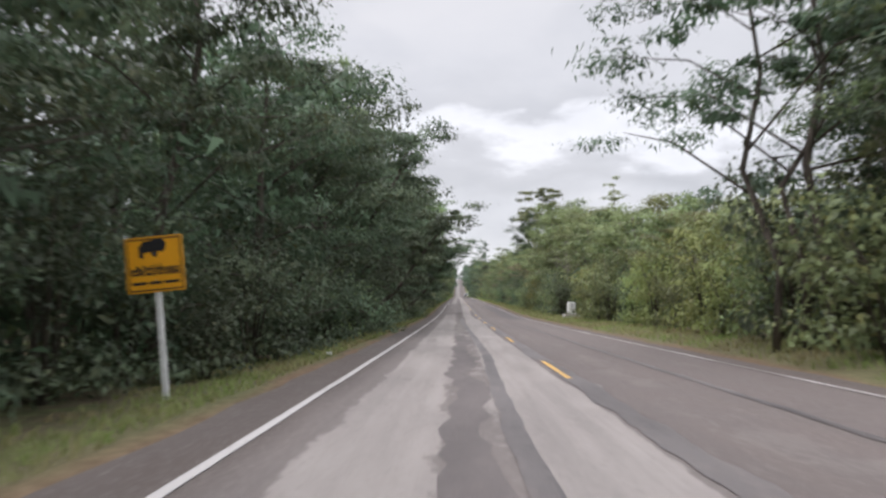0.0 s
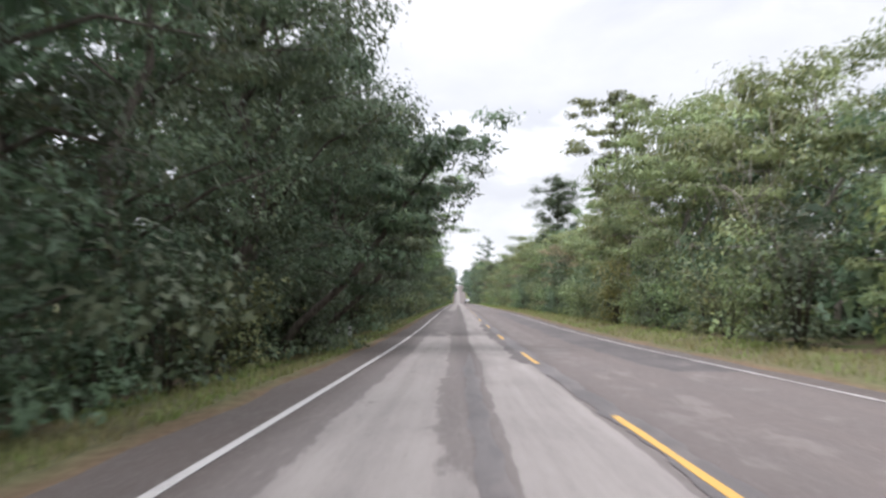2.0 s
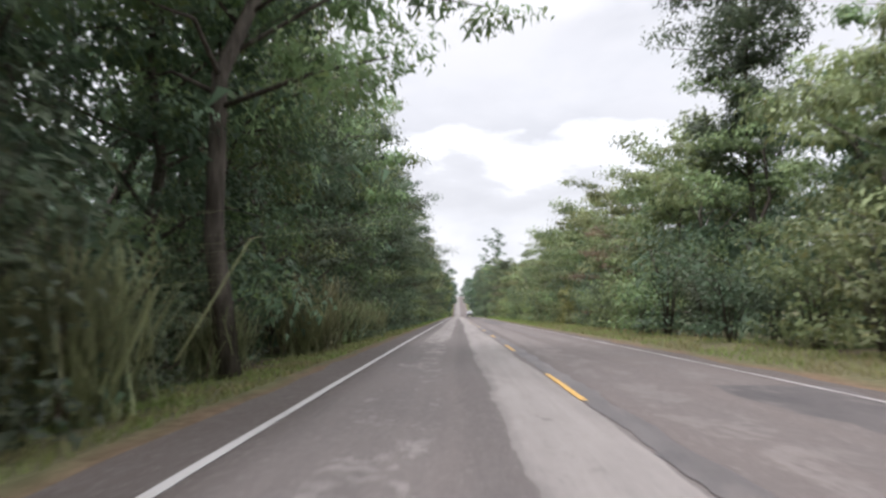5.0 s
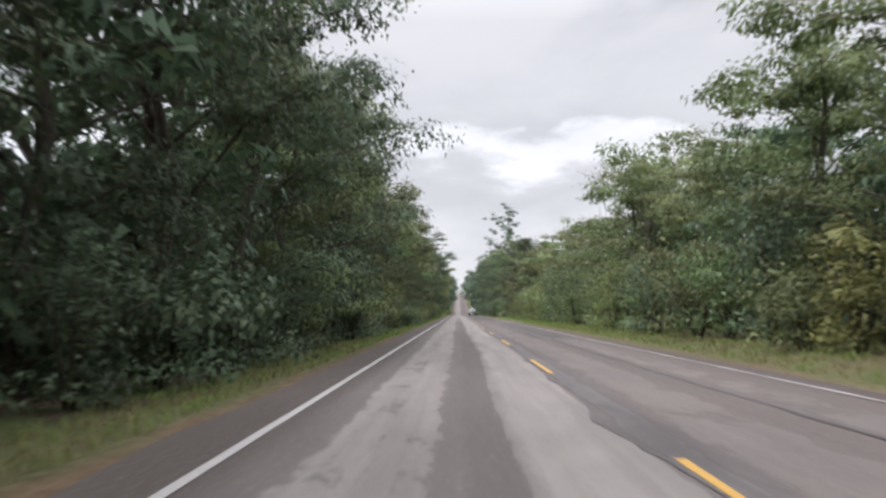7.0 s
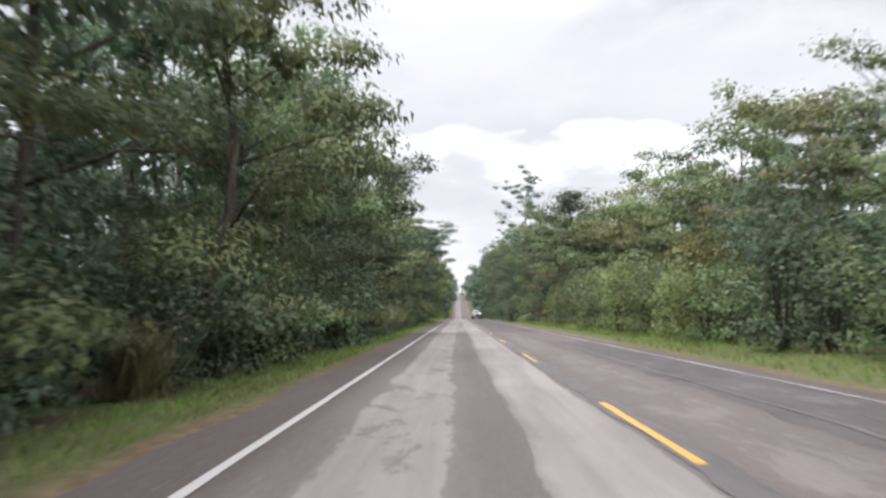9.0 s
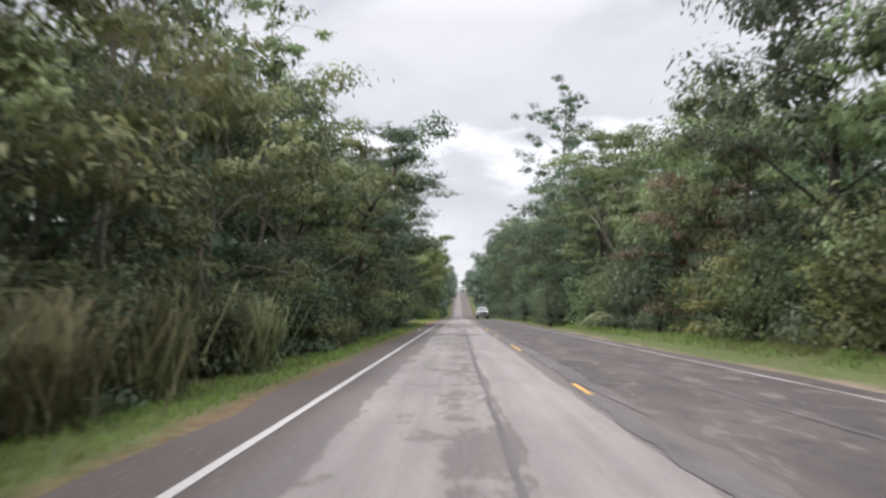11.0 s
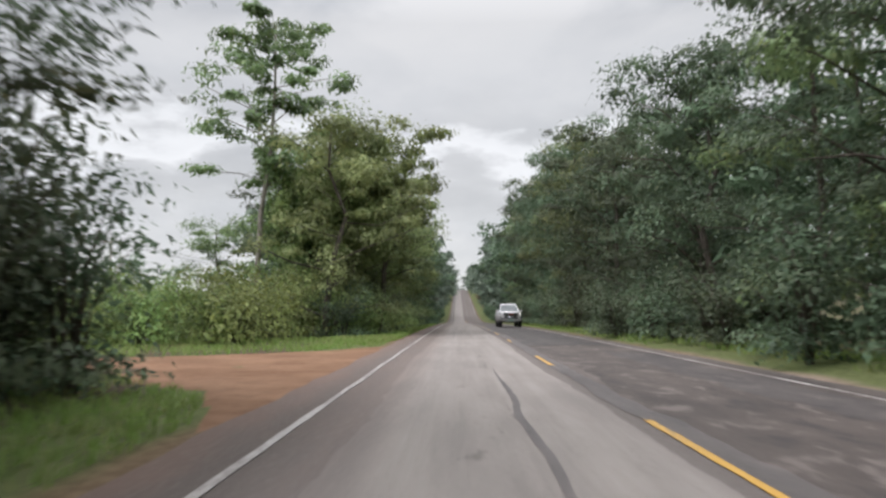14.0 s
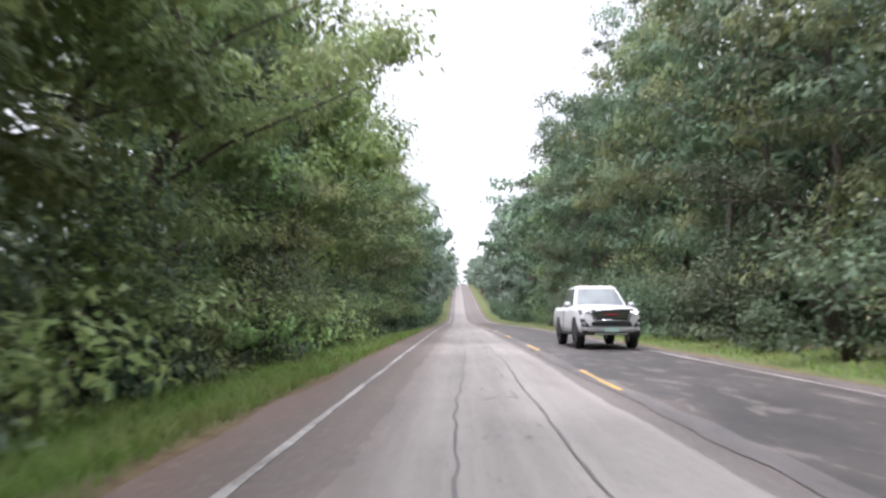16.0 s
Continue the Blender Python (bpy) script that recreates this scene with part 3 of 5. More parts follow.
class Forest:
    """Trees too deep in the forest to pick apart, gathered into one mesh."""

    def __init__(self, masters):
        self.src, self.co, self.loop, self.total, self.mat = [], [], [], [], []
        self.n = 0
        for o in masters:
            for ch in o.children:
                me = ch.data
                co = np.empty(len(me.vertices) * 3)
                me.vertices.foreach_get("co", co)
                lv = np.empty(len(me.loops), int)
                me.loops.foreach_get("vertex_index", lv)
                tot = np.empty(len(me.polygons), int)
                me.polygons.foreach_get("loop_total", tot)
                self.src.append((masters.index(o), co.reshape(-1, 3), lv, tot, me.materials[0]))
            for ch in list(o.children):
                bpy.data.objects.remove(ch)
            bpy.data.objects.remove(o)
        self.count = len(masters)
        self.mats = []
        for s in self.src:
            if s[4] not in self.mats:
                self.mats.append(s[4])

    def at(self, x, y, rng, scale=1.0, tall=1.0, which=None):
        i = int(rng.integers(self.count)) if which is None else which
        t = rng.uniform(0, 2 * math.pi)
        c, s = math.cos(t) * scale, math.sin(t) * scale
        m = np.array([[c, -s, 0], [s, c, 0], [0, 0, scale * tall]])
        off = np.array([x, y, ground_z(x, y)])
        for k, co, lv, tot, mat in self.src:
            if k == i:
                self.co.append(co @ m.T + off)
                self.loop.append(lv + self.n)
                self.total.append(tot)
                self.mat.append(np.full(len(tot), self.mats.index(mat)))
                self.n += len(co)

    def build(self, name, label):
        co, lv, tot, mat = (np.concatenate(q) for q in (self.co, self.loop, self.total, self.mat))
        me = bpy.data.meshes.new(name)
        me.vertices.add(len(co))
        me.vertices.foreach_set("co", co.reshape(-1))
        me.loops.add(len(lv))
        me.loops.foreach_set("vertex_index", lv)
        me.polygons.add(len(tot))
        me.polygons.foreach_set("loop_start", np.concatenate([[0], np.cumsum(tot)[:-1]]))
        me.polygons.foreach_set("loop_total", tot)
        for q in self.mats:
            me.materials.append(q)
        me.polygons.foreach_set("material_index", mat)
        me.update(calc_edges=True)
        return tagged(new(name, me), label, "forest", kind="stuff")


# ---- the land and the road ----
LEFT_DROP = [(0, -.08), (4.0, -.08), (4.55, -.04), (5.4, -.20), (6.4, -.34), (9, -.42), (60, -.5)]
RIGHT_RISE = [(0, -.08), (4.0, -.08), (4.6, -.02), (6.3, .16), (9, .22), (60, .4)]


def ground_z(x, y):
    """Height of the land beside the road."""
    z = float(road_z(y))
    side = LEFT_DROP if x < 0 else RIGHT_RISE
    d = float(np.interp(abs(x), [a for a, b in side], [b for a, b in side]))
    if x < -4:
        k = max(0.0, min(1.0, (y - 304) / 8)) * max(0.0, min(1.0, (352 - y) / 10))
        d = d * (1 - k) + k * (-.05 - .012 * (abs(x) - 4))
    if abs(x) > 4.3:
        d += .05 * noise.noise((x * .5, y * .5, 0)) * min(1, (abs(x) - 4.3))
    return z + d


def grid_mesh(name, xs, ys, height, material):
    verts = [(x, y, height(x, y)) for y in ys for x in xs]
    n = len(xs)
    faces = [(j * n + i, j * n + i + 1, (j + 1) * n + i + 1, (j + 1) * n + i) for j in range(len(ys) - 1) for i in range(n - 1)]
    return new(name, mesh_of(name, verts, faces, material, True))


gx = [-1500, -600, -250, -100, -50, -30, -20, -14, -10, -8, -7, -6.4, -5.9, -5.4, -5, -4.6, -4.2, -3.8, 0,
      3.8, 4.2, 4.6, 5, 5.5, 6.1, 6.6, 7.4, 9, 12, 16, 22, 32, 50, 100, 250, 600, 1500]
gy = [-300, -150, -80, -50] + list(range(-40, 440, 2)) + list(range(440, 900, 10)) + [950, 1000, 1100, 1300, 1600, 2000, 2900]
tagged(grid_mesh("ground", gx, gy, ground_z, GROUND), "forest floor and verge of earth and short grass", "ground", kind="structure")


def rag(y, seed, size):
    return size * (noise.noise((y * .35, seed, 0)) + .6 * noise.noise((y * 1.7, seed, 5)))


def ribbon(name, y0, y1, left, right, lift, material, step=.5, cols=2, thick=0.0):
    """A strip along the road between two ragged edges, following its height."""
    n = max(2, int((y1 - y0) / step) + 1)
    ys = np.linspace(y0, y1, n)
    verts, faces = [], []
    w = cols + (2 if thick else 0)
    for y in ys:
        a, b, z = left(y), right(y), float(road_z(y)) + lift
        row = [(a + (b - a) * i / (cols - 1), y, z) for i in range(cols)]
        if thick:
            row = [(a - thick * .5, y, z - thick)] + row + [(b + thick * .5, y, z - thick)]
        verts += row
    for j in range(n - 1):
        for i in range(w - 1):
            q = j * w + i
            faces.append((q, q + 1, q + w + 1, q + w))
    return mesh_of(name, verts, faces, material)


road = new("road", ribbon("road", -60, 1000, lambda y: -4.18 + rag(y, 1, .14), lambda y: 4.1 + rag(y, 2, .2), 0, ASPHALT, 1.0, 9, .08))
tagged(road, "old sun-bleached two-lane asphalt road with patches", "road", kind="structure")


def on_road(name, me, label=""):
    ob = new(name, me)
    ob.parent = road
    return tagged(ob, label)


# painted lines: white at the edges, a broken yellow one in the middle
on_road("edge_line", ribbon("edge_line", 311.5, 700, lambda y: -3.48 + rag(y, 7, .03), lambda y: -3.40 + rag(y, 8, .03), .011, WORN_LINE, .5, 2, .004), "worn and dusty white edge line")
on_road("edge_line", ribbon("edge_line", -20, 311, lambda y: -3.487 + rag(y, 7, .010), lambda y: -3.395 + rag(y, 8, .010), .011, WHITE_LINE, .5, 2, .004), "white painted edge line")
on_road("edge_line", ribbon("edge_line", -20, 700, lambda y: 3.46 + rag(y, 9, .015), lambda y: 3.54 + rag(y, 10, .015), .011, WORN_LINE, .5, 2, .004), "worn white painted edge line")
dash_rng = random.Random(5)


def dash_x(y):
    """The centre line strays to the right past the junction."""
    return float(np.interp(y, [0, 84, 97, 112, 145, 250, 310, 330, 352, 370, 420], [.01, .01, -.11, -.08, -.03, .05, .06, .12, .20, .32, .3]))



WORN_NEAR, WORN_FAR = {27: .5, 28: 1.9}, {21: 2.2}
for k in range(-1, 42):
    far = 4.0 + 12 * k
    on_road("centre_dash", ribbon("centre_dash", far - 4 + dash_rng.uniform(-.15, .3) + WORN_NEAR.get(k, 0), far - WORN_FAR.get(k, 0), lambda y: dash_x(y) - .042 + rag(y, 20 + k, .016), lambda y: dash_x(y) + .042 + rag(y, 21 + k, .016), .012, YELLOW_LINE, .25, 2, .004), "yellow painted centre dash")

# patches of newer asphalt: from, to, left edge, right edge
for lift, (y0, y1, a, b, m, q) in enumerate([
        (58, 122, 2.1, 3.75, PATCH_DARK, .22), (186, 229, 1.6, 3.5, PATCH_DARK, .3), (246, 470, .42, 3.9, PATCH_MID, .3),
        (268, 330, 2.2, 3.3, PATCH_DARK, .3), (335, 420, .5, 3.4, PATCH_WET, .35), (-8, 30, -1.75, -1.35, PATCH_SOFT, .25),
        (60, 90, -.35, .3, PATCH_SOFT, .22), (150, 172, -.2, .35, PATCH_SOFT, .2)]):
    on_road("asphalt_patch", ribbon("asphalt_patch", y0, y1, lambda y: a + rag(y, y0 + .3, q), lambda y: min(3.95, b + rag(y, y0 + .7, q)), .001 + .0007 * lift, m, .4, 2), "newer darker asphalt patch")
# crack-sealing tar lines, long and wandering, with ragged edges
def tar_edge(y, x, w, q, side):
    mid = x + q * noise.noise((y * .045, x * 7, 1)) + .05 * noise.noise((y * .4, x * 7, 2)) + .035 * noise.noise((y * 1.5, x * 7, 4))
    return mid + side * w * (1 + .5 * noise.noise((y * .9, x * 5, 3 + side)) + .35 * noise.noise((y * 4, x * 5, 8 + side)))


def ends(y, y0, y1):
    """Thins a line out towards its ends."""
    return max(.05, min(1, (y - y0) / 5, (y1 - y) / 5))


for y0, y1, x, w, q in [(-10, 64, -1.22, .10, .25), (-8, 48, 1.80, .065, .3), (-10, 255, .08, .15, .10), (250, 430, .24, .16, .15), (240, 300, -1.30, .03, .2),
                        (140, 262, 1.9, .05, .3), (300, 324, -1.2, .042, .12), (338, 430, -1.95, .014, .25), (350, 425, -1.1, .015, .2)]:
    on_road("tar_line", ribbon("tar_line", y0, y1, lambda y: tar_edge(y, x, w * ends(y, y0, y1), q, -1), lambda y: tar_edge(y, x, w * ends(y, y0, y1), q, 1), .008, TAR, .25, 2), "dark crack-sealing tar line")


def build_dirt_track():
    near = [(-3.8, 313), (-5.3, 318.6), (-8.3, 322.8), (-14, 325), (-35, 326)]
    far = [(-3.8, 337.5), (-4.6, 335.3), (-6, 332.4), (-9, 329.8), (-14, 329.6), (-35, 331)]
    xs = np.linspace(-3.85, -35, 70)
    verts, faces, c = [], [], 18
    for x in xs:
        a = np.interp(-x, [-p[0] for p in near], [p[1] for p in near]) + rag(x, 31, .5)
        b = np.interp(-x, [-p[0] for p in far], [p[1] for p in far]) + rag(x, 33, .5)
        for i in range(c):
            y = a + (b - a) * i / (c - 1)
            z = ground_z(x, y) + .03 * math.sin(math.pi * i / (c - 1)) ** .4 + .02 * noise.noise((x * 1.3, y * 1.3, 4)) - .004
            verts.append((x, y, max(z, float(road_z(y)) - .02) if x > -4.3 else z))
    for j in range(len(xs) - 1):
        for i in range(c - 1):
            q = j * c + i
            faces.append((q, q + 1, q + c + 1, q + c))
    tagged(new("dirt_track", mesh_of("dirt_track", verts, faces, DIRT, True)), "red dirt track joining the asphalt road", "track", kind="structure")


build_dirt_track()
# ---- plants ----
DENSE = Kind("dark green broadleaf tree at the forest edge", "tree", "roadside trees",
             [make_tree(s, h, w, 54, 185, .165, LEAF_DARK, BARK, .05, .15, clump_r=1.15, leaf_wide=.30, sunward=.16, flat=(.45, .85)) for s, h, w in ((11, 11.5, 3.4), (12, 13, 3.6), (13, 10, 3.2), (14, 12.4, 3.5))])
MIXED = Kind("mid-green broadleaf tree with a leafy crown", "tree", "roadside trees",
             [make_tree(s, h, w, 51, 170, .17, LEAF_MID, BARK, .06, .14, clump_r=1.1, leaf_wide=.29, sunward=.16, flat=(.45, .85)) for s, h, w in ((21, 10.5, 3.3), (22, 12, 3.5), (23, 9, 3.1))])
OLIVE = Kind("olive-green tree with feathery drooping foliage", "tree", "roadside trees",
             [make_tree(s, h, w, 48, 155, .19, LEAF_OLIVE, BARK_PALE, .05, .11, clump_r=1.05, droop=.6, leaf_wide=.23, sunward=.12) for s, h, w in ((31, 8.5, 3.1), (32, 10, 3.3), (33, 7, 2.9))])
AIRY = Kind("tall thin tree with an open, airy crown", "tree", "tall thin trees",
            [make_tree(s, h, w, 48, 48, .27, LEAF_MID, BARK_PALE, .36, .12, clump_r=.62) for s, h, w in ((41, 14, 2.2), (42, 16, 2.5))]
            + [make_tree(44, 16, 2.9, 63, 110, .26, LEAF_MID, BARK_PALE, .46, .13, clump_r=.8)])
TALL_AIRY = Kind("very tall slender tree with sparse leaf clusters", "tree", "tall thin trees",
                 [make_tree(46, 23.5, 3.8, 75, 85, .26, LEAF_DARK, BARK_PALE, .42, .15, clump_r=.75, sunward=.25, flat=(.6, 1.0))])
EMERGENT = Kind("tall dark tree with an oval crown above the others", "tree", "tall thin trees",
                [make_tree(47, 17.4, 2.9, 81, 170, .23, LEAF_DARK, BARK, .42, .18, clump_r=.95, thin_back=False, flat=(.8, 1.1))])
SPREAD = Kind("wide-spreading tree with feathery open branches", "tree", "tall thin trees",
              [make_tree(s, h, w, 90, 120, .17, LEAF_DARK, BARK, .34, .10, clump_r=.85, shape="wall", leaf_wide=.19, stems=3, thin_back=False) for s, h, w in ((45, 10.5, 4.8),)]
              + [make_tree(59, 15, 4.6, 72, 190, .21, LEAF_MID, BARK, .34, .17, clump_r=1.1, sunward=.25)])
SPIRE = Kind("slender spire-shaped tree with thin foliage", "tree", "tall thin trees",
             [make_tree(s, h, w, 48, 48, .19, LEAF_OLIVE, BARK_PALE, .2, .10, clump_r=.5, shape="spire") for s, h, w in ((51, 13, 2.0),)])
LEANING = Kind("leaning tree whose branches overhang the road", "tree", "leaning trees",
               [make_tree(55, 7.2, 1.6, 42, 130, .19, LEAF_DARK, BARK, .3, .12, lean=.72, clump_r=.8),
                make_tree(56, 11, 2.5, 45, 150, .20, LEAF_DARK, BARK, .3, .16, lean=.40, clump_r=.95)])
# trees whose leaf colour carries the bright light on that side
BRIGHT = Kind("yellow-green broadleaf tree, its leaves coloured as brightly lit", "tree", "roadside trees",
              [make_tree(s, h, 3.3, 48, 185, .17, LEAF_LIT_TONE, BARK, .06, .14, clump_r=1.05, leaf_wide=.27, sunward=.12, flat=(.45, .9)) for s, h in ((25, 10.5), (26, 12))])
VINED = Kind("tree smothered in bright green climbing vines", "tree", "vine-covered trees",
             [make_tree(s, h, w, 66, 215, .20, LEAF_VINE, BARK, .02, .12, clump_r=1.0, shape="wall", leaf_wide=.30, flat=(.8, 1.3)) for s, h, w in ((81, 10.5, 2.5), (82, 9, 2.7))])
LEANING_VINED = Kind("leaning tree draped with vines above the road edge", "tree", "vine-covered trees",
                     [make_tree(57, 9.6, 3.0, 66, 260, .18, LEAF_VINE, BARK, .32, .16, clump_r=.95, lean=.2, leaf_wide=.27)])
RUSTY = Kind("small tree with rusty yellowish young leaves", "tree", "roadside trees",
             [make_tree(27, 6.2, 2.6, 42, 150, .17, LEAF_RUST, BARK_PALE, .2, .09, clump_r=.9, leaf_wide=.25)])
BUSH = Kind("leafy dark green shrub on the verge", "shrub", "roadside shrubs",
            [make_shrub(s, h, w, 1450, .125, LEAF_DARK, leaf_wide=.32) for s, h, w in ((91, 2.6, 1.5), (92, 2.0, 1.5), (93, 3.2, 1.6))])
GREEN_BUSH = Kind("mid-green leafy shrub on the verge", "shrub", "roadside shrubs",
                  [make_shrub(s, h, w, 1450, .125, LEAF_MID, leaf_wide=.32) for s, h, w in ((94, 2.4, 1.5), (95, 3.0, 1.6))])
LIME_BUSH = Kind("yellowish-green shrub on the verge", "shrub", "roadside shrubs",
                 [make_shrub(s, h, w, 1700, .13, LEAF_LIME) for s, h, w in ((96, 2.6, 1.5), (97, 3.2, 1.4))])
VINE_BUSH = Kind("low mound of bright green creepers", "shrub", "creeper mounds",
                 [make_shrub(s, h, w, 1900, .15, LEAF_CREEPER, leaf_wide=.3) for s, h, w in ((98, 1.9, 2.1), (99, 2.5, 2.2))])
SNAG = Kind("bare tree with pale twisting limbs", "tree", "bare trees", [make_snag(s, h, 1.0) for s, h in ((111, 9.5), (112, 7.5))])
PALM = Kind("young palm with arching green fronds", "palm", "young palms", [make_palm(121, 11, 2.6)])
CANES = Kind("tall arching cane grass clump", "grass clump", "cane grass",
             [make_cane(s, h, 1.3, 620) for s, h in ((101, 3.4), (102, 2.8))])
DEEP = Forest([make_tree(s, h, w, 30, 40, .50, LEAF_DARK, BARK, .08, .17, clump_r=1.4, sides=4, thin_back=False) for s, h, w in ((61, 13, 4.2), (62, 15, 4.4), (63, 11.5, 4.0))]
              + [make_tree(s, h, w, 15, 17, 1.3, LEAF_FAR, BARK, .05, .2, clump_r=1.8, sides=4, thin_back=False) for s, h, w in ((71, 13, 4.4), (72, 15, 4.6))]
              + [make_shrub(s, 3.4, 1.9, 300, .46, LEAF_DARK) for s in (73, 74)])

rng = np.random.default_rng(7)


def spots(y0, y1, step, x, jitter):
    y = y0
    while y < y1:
        yield x + rng.normal(0, jitter), y + rng.uniform(-.3, .3) * step
        y += step


def open_left(x, y):
    """The clearing at the dirt track."""
    return x < 0 and ((320.5 if x > -10 else 314) < y < 346 or (346 <= y < 372 and x < -9))


# heights in metres of the growth along the two sides
LEFT_TALL = [(-20, 12), (28, 12), (48, 13.5), (74, 13.5), (108, 14.5), (133, 15), (150, 14), (175, 13.5), (198, 13.5), (205, 12.5), (214, 11.5), (235, 12.5), (244, 9.5), (250, 7.2), (256, 7.5), (262, 9.2),
             (270, 10.8), (278, 10), (287, 10), (297, 12.2), (316, 14), (346, 11), (360, 11.2), (371, 12.4), (383, 13.2), (400, 14.2), (440, 17)]
RIGHT_TALL = [(20, 5), (32, 5.5), (38, 6.4), (44, 7.4), (58, 8.2), (64, 8.6), (67, 10), (74, 10.4), (80, 11), (88, 11.6), (94, 11), (98, 8.2), (104, 7.2), (110, 8.6), (113, 7.6), (120, 9.4), (128, 8.6), (140, 10.5), (153, 11),
              (159, 9.4), (166, 11), (174, 11.6), (184, 10.2), (193, 10.6), (201, 10.8), (208, 9.6), (213, 7.4), (219, 8.6), (232, 9.7), (240, 9.6), (248, 8.6), (262, 10), (267, 8.8), (275, 10.3), (283, 11.6),
              (288, 10), (293, 12.4), (300, 12.8), (308, 13.6), (316, 13.2), (324, 13), (332, 12.8), (345, 13), (356, 13.2), (366, 14.6), (380, 18), (400, 19), (440, 20)]


def tall(table, y):
    return float(np.interp(y, [a for a, b in table], [b for a, b in table]))


# left side: a dense wall of trees close to the road
for x, y in spots(-14, 450, 4.9, -8.6, .5):
    if open_left(x, y):
        continue
    if y > 430 or y < 6:
        DEEP.at(x, y, rng, rng.uniform(1.0, 1.2), which=int(rng.integers(3)))
        continue
    if y < 15:
        x -= 1.6
    if 114 < y < 168:
        x -= .5
    k = DENSE if rng.random() < (.9 if y < 115 else .62) or y < 45 else MIXED
    if 236 < y < 284 and rng.random() < .55:
        k = OLIVE
    if 303 < y < 346:
        continue
    if y > 346:
        x -= .4
        k = (BRIGHT if rng.random() < .65 else VINED) if y < 384 else MIXED
    if 240 < y < 262:
        AIRY.at(x - 1.5, y + 1, rng, rng.uniform(.8, 1.0))
    k.at(x, y, rng, high=rng.uniform(.94, 1.06) * tall(LEFT_TALL, y))
for x, y in spots(-16, 450, 5.6, -13.4, 1.0):
    if not 302 < y < 372:
        DEEP.at(x, y, rng, rng.uniform(.92, 1.1) * tall(LEFT_TALL, y) / 12.5, which=int(rng.integers(3)))
for side, x0, y0 in ((-1, 11.0, -16), (1, 12.6, 8)):
    for x, y in spots(y0, 440, 4.6, x0 * side, .6):
        if not (side < 0 and 314 < y < 374):
            high = tall(LEFT_TALL if side < 0 else RIGHT_TALL, y)
            DEEP.at(x, y, rng, rng.uniform(.8, .95) * (min(high, 7.5) if side < 0 and 301 < y < 315 else high) / 13.5, which=int(rng.integers(3)))
for y in range(281, 303, 3):
    BUSH.at(-8.4 + rng.normal(0, .2), y, rng, 1.25, 1.5)
for y in range(266, 303, 4):
    DEEP.at(-12.2 + rng.normal(0, .5), y, rng, rng.uniform(.75, .9), which=int(rng.integers(3)))
for side, x0, y0 in ((-1, 10.3, 10), (1, 11.2, 20)):
    for x, y in spots(y0, 440, 3.1, x0 * side, .5):
        if x > 0 or not 296 < y < 372:
            DEEP.at(x, y, rng, rng.uniform(.9, 1.25), which=5 + int(rng.integers(2)))
for x, y in spots(-16, 470, 8, -21, 1.6):
    if not (292 < y < 385):
        DEEP.at(x, y, rng, rng.uniform(.92, 1.15), which=3 + int(rng.integers(2)))
for x, y in spots(-8, 420, 3.0, -6.6, .35):
    if open_left(x, y) or 72 < y < 83 or y < 14:
        continue
    k = CANES if (118 < y < 144 or 197 < y < 214) and rng.random() < .4 else BUSH if rng.random() < .85 or y < 32 else GREEN_BUSH
    k.at(x - (0.0 if y > 346 else float(np.interp(y, [100, 140], [.2, .95]))) + (.55 if k is CANES else -.95 if y > 346 else 0), y, rng, rng.uniform(.75, 1.15) * ((.7 if 190 < y < 220 else 1.0) if k is CANES else 1))
for y in (270, 272.5, 275.5):
    CANES.at(-6.5, y, rng, .62)
for y in (147.5, 150.5, 153.5, 156.5, 159, 248, 251, 254.5, 260):
    CANES.at(-6.75 + rng.normal(0, .12), y, rng, rng.uniform(.8, 1.0))
for y in (72.5, 74.5, 77, 79.5, 82, 9, 12, 15):
    BUSH.at(-8.0, y, rng, 1.15)

# right side: lower, lighter growth at first, tall dark trees later
for x, y in spots(22, 298, 5.2, 10.3, .5):
    k = OLIVE if rng.random() < (.7 if y < 150 else .45) else MIXED
    if 166 < y < 204 and rng.random() < .5:
        k = MIXED
    k.at(x, y, rng, high=rng.uniform(.92, 1.05) * tall(RIGHT_TALL, y))
for x, y in spots(299, 450, 5.0, 9.4, .5):
    if y > 432:
        DEEP.at(x, y, rng, rng.uniform(1.3, 1.5), which=int(rng.integers(3)))
        continue
    (DENSE if rng.random() < .6 else MIXED).at(x, y, rng, high=rng.uniform(.92, 1.04) * tall(RIGHT_TALL, y))
for x, y in spots(8, 450, 6.2, 15.4, 1.1):
    DEEP.at(x, y, rng, rng.uniform(.85, 1.0) * tall(RIGHT_TALL, y) / 13.5, which=int(rng.integers(3)))
for x, y in spots(-4, 470, 7, 22, 1.6):
    DEEP.at(x, y, rng, rng.uniform(.85, 1.0) * tall(RIGHT_TALL, y) / 13.5, which=3 + int(rng.integers(2)))
for x, y in spots(12, 420, 3.0, 6.95, .35):
    if y > 296:
        x -= 1.15
    if 50 < y < 60:
        x += .9
    lime = .55 if 24 < y < 62 else .10 if y < 296 else .0
    (LIME_BUSH if rng.random() < lime else BUSH if rng.random() < (.4 if y < 296 else .8) else GREEN_BUSH).at(x, y, rng, rng.uniform(.85, 1.25), rng.uniform(.9, 1.35) * (1 if y < 296 else .75))

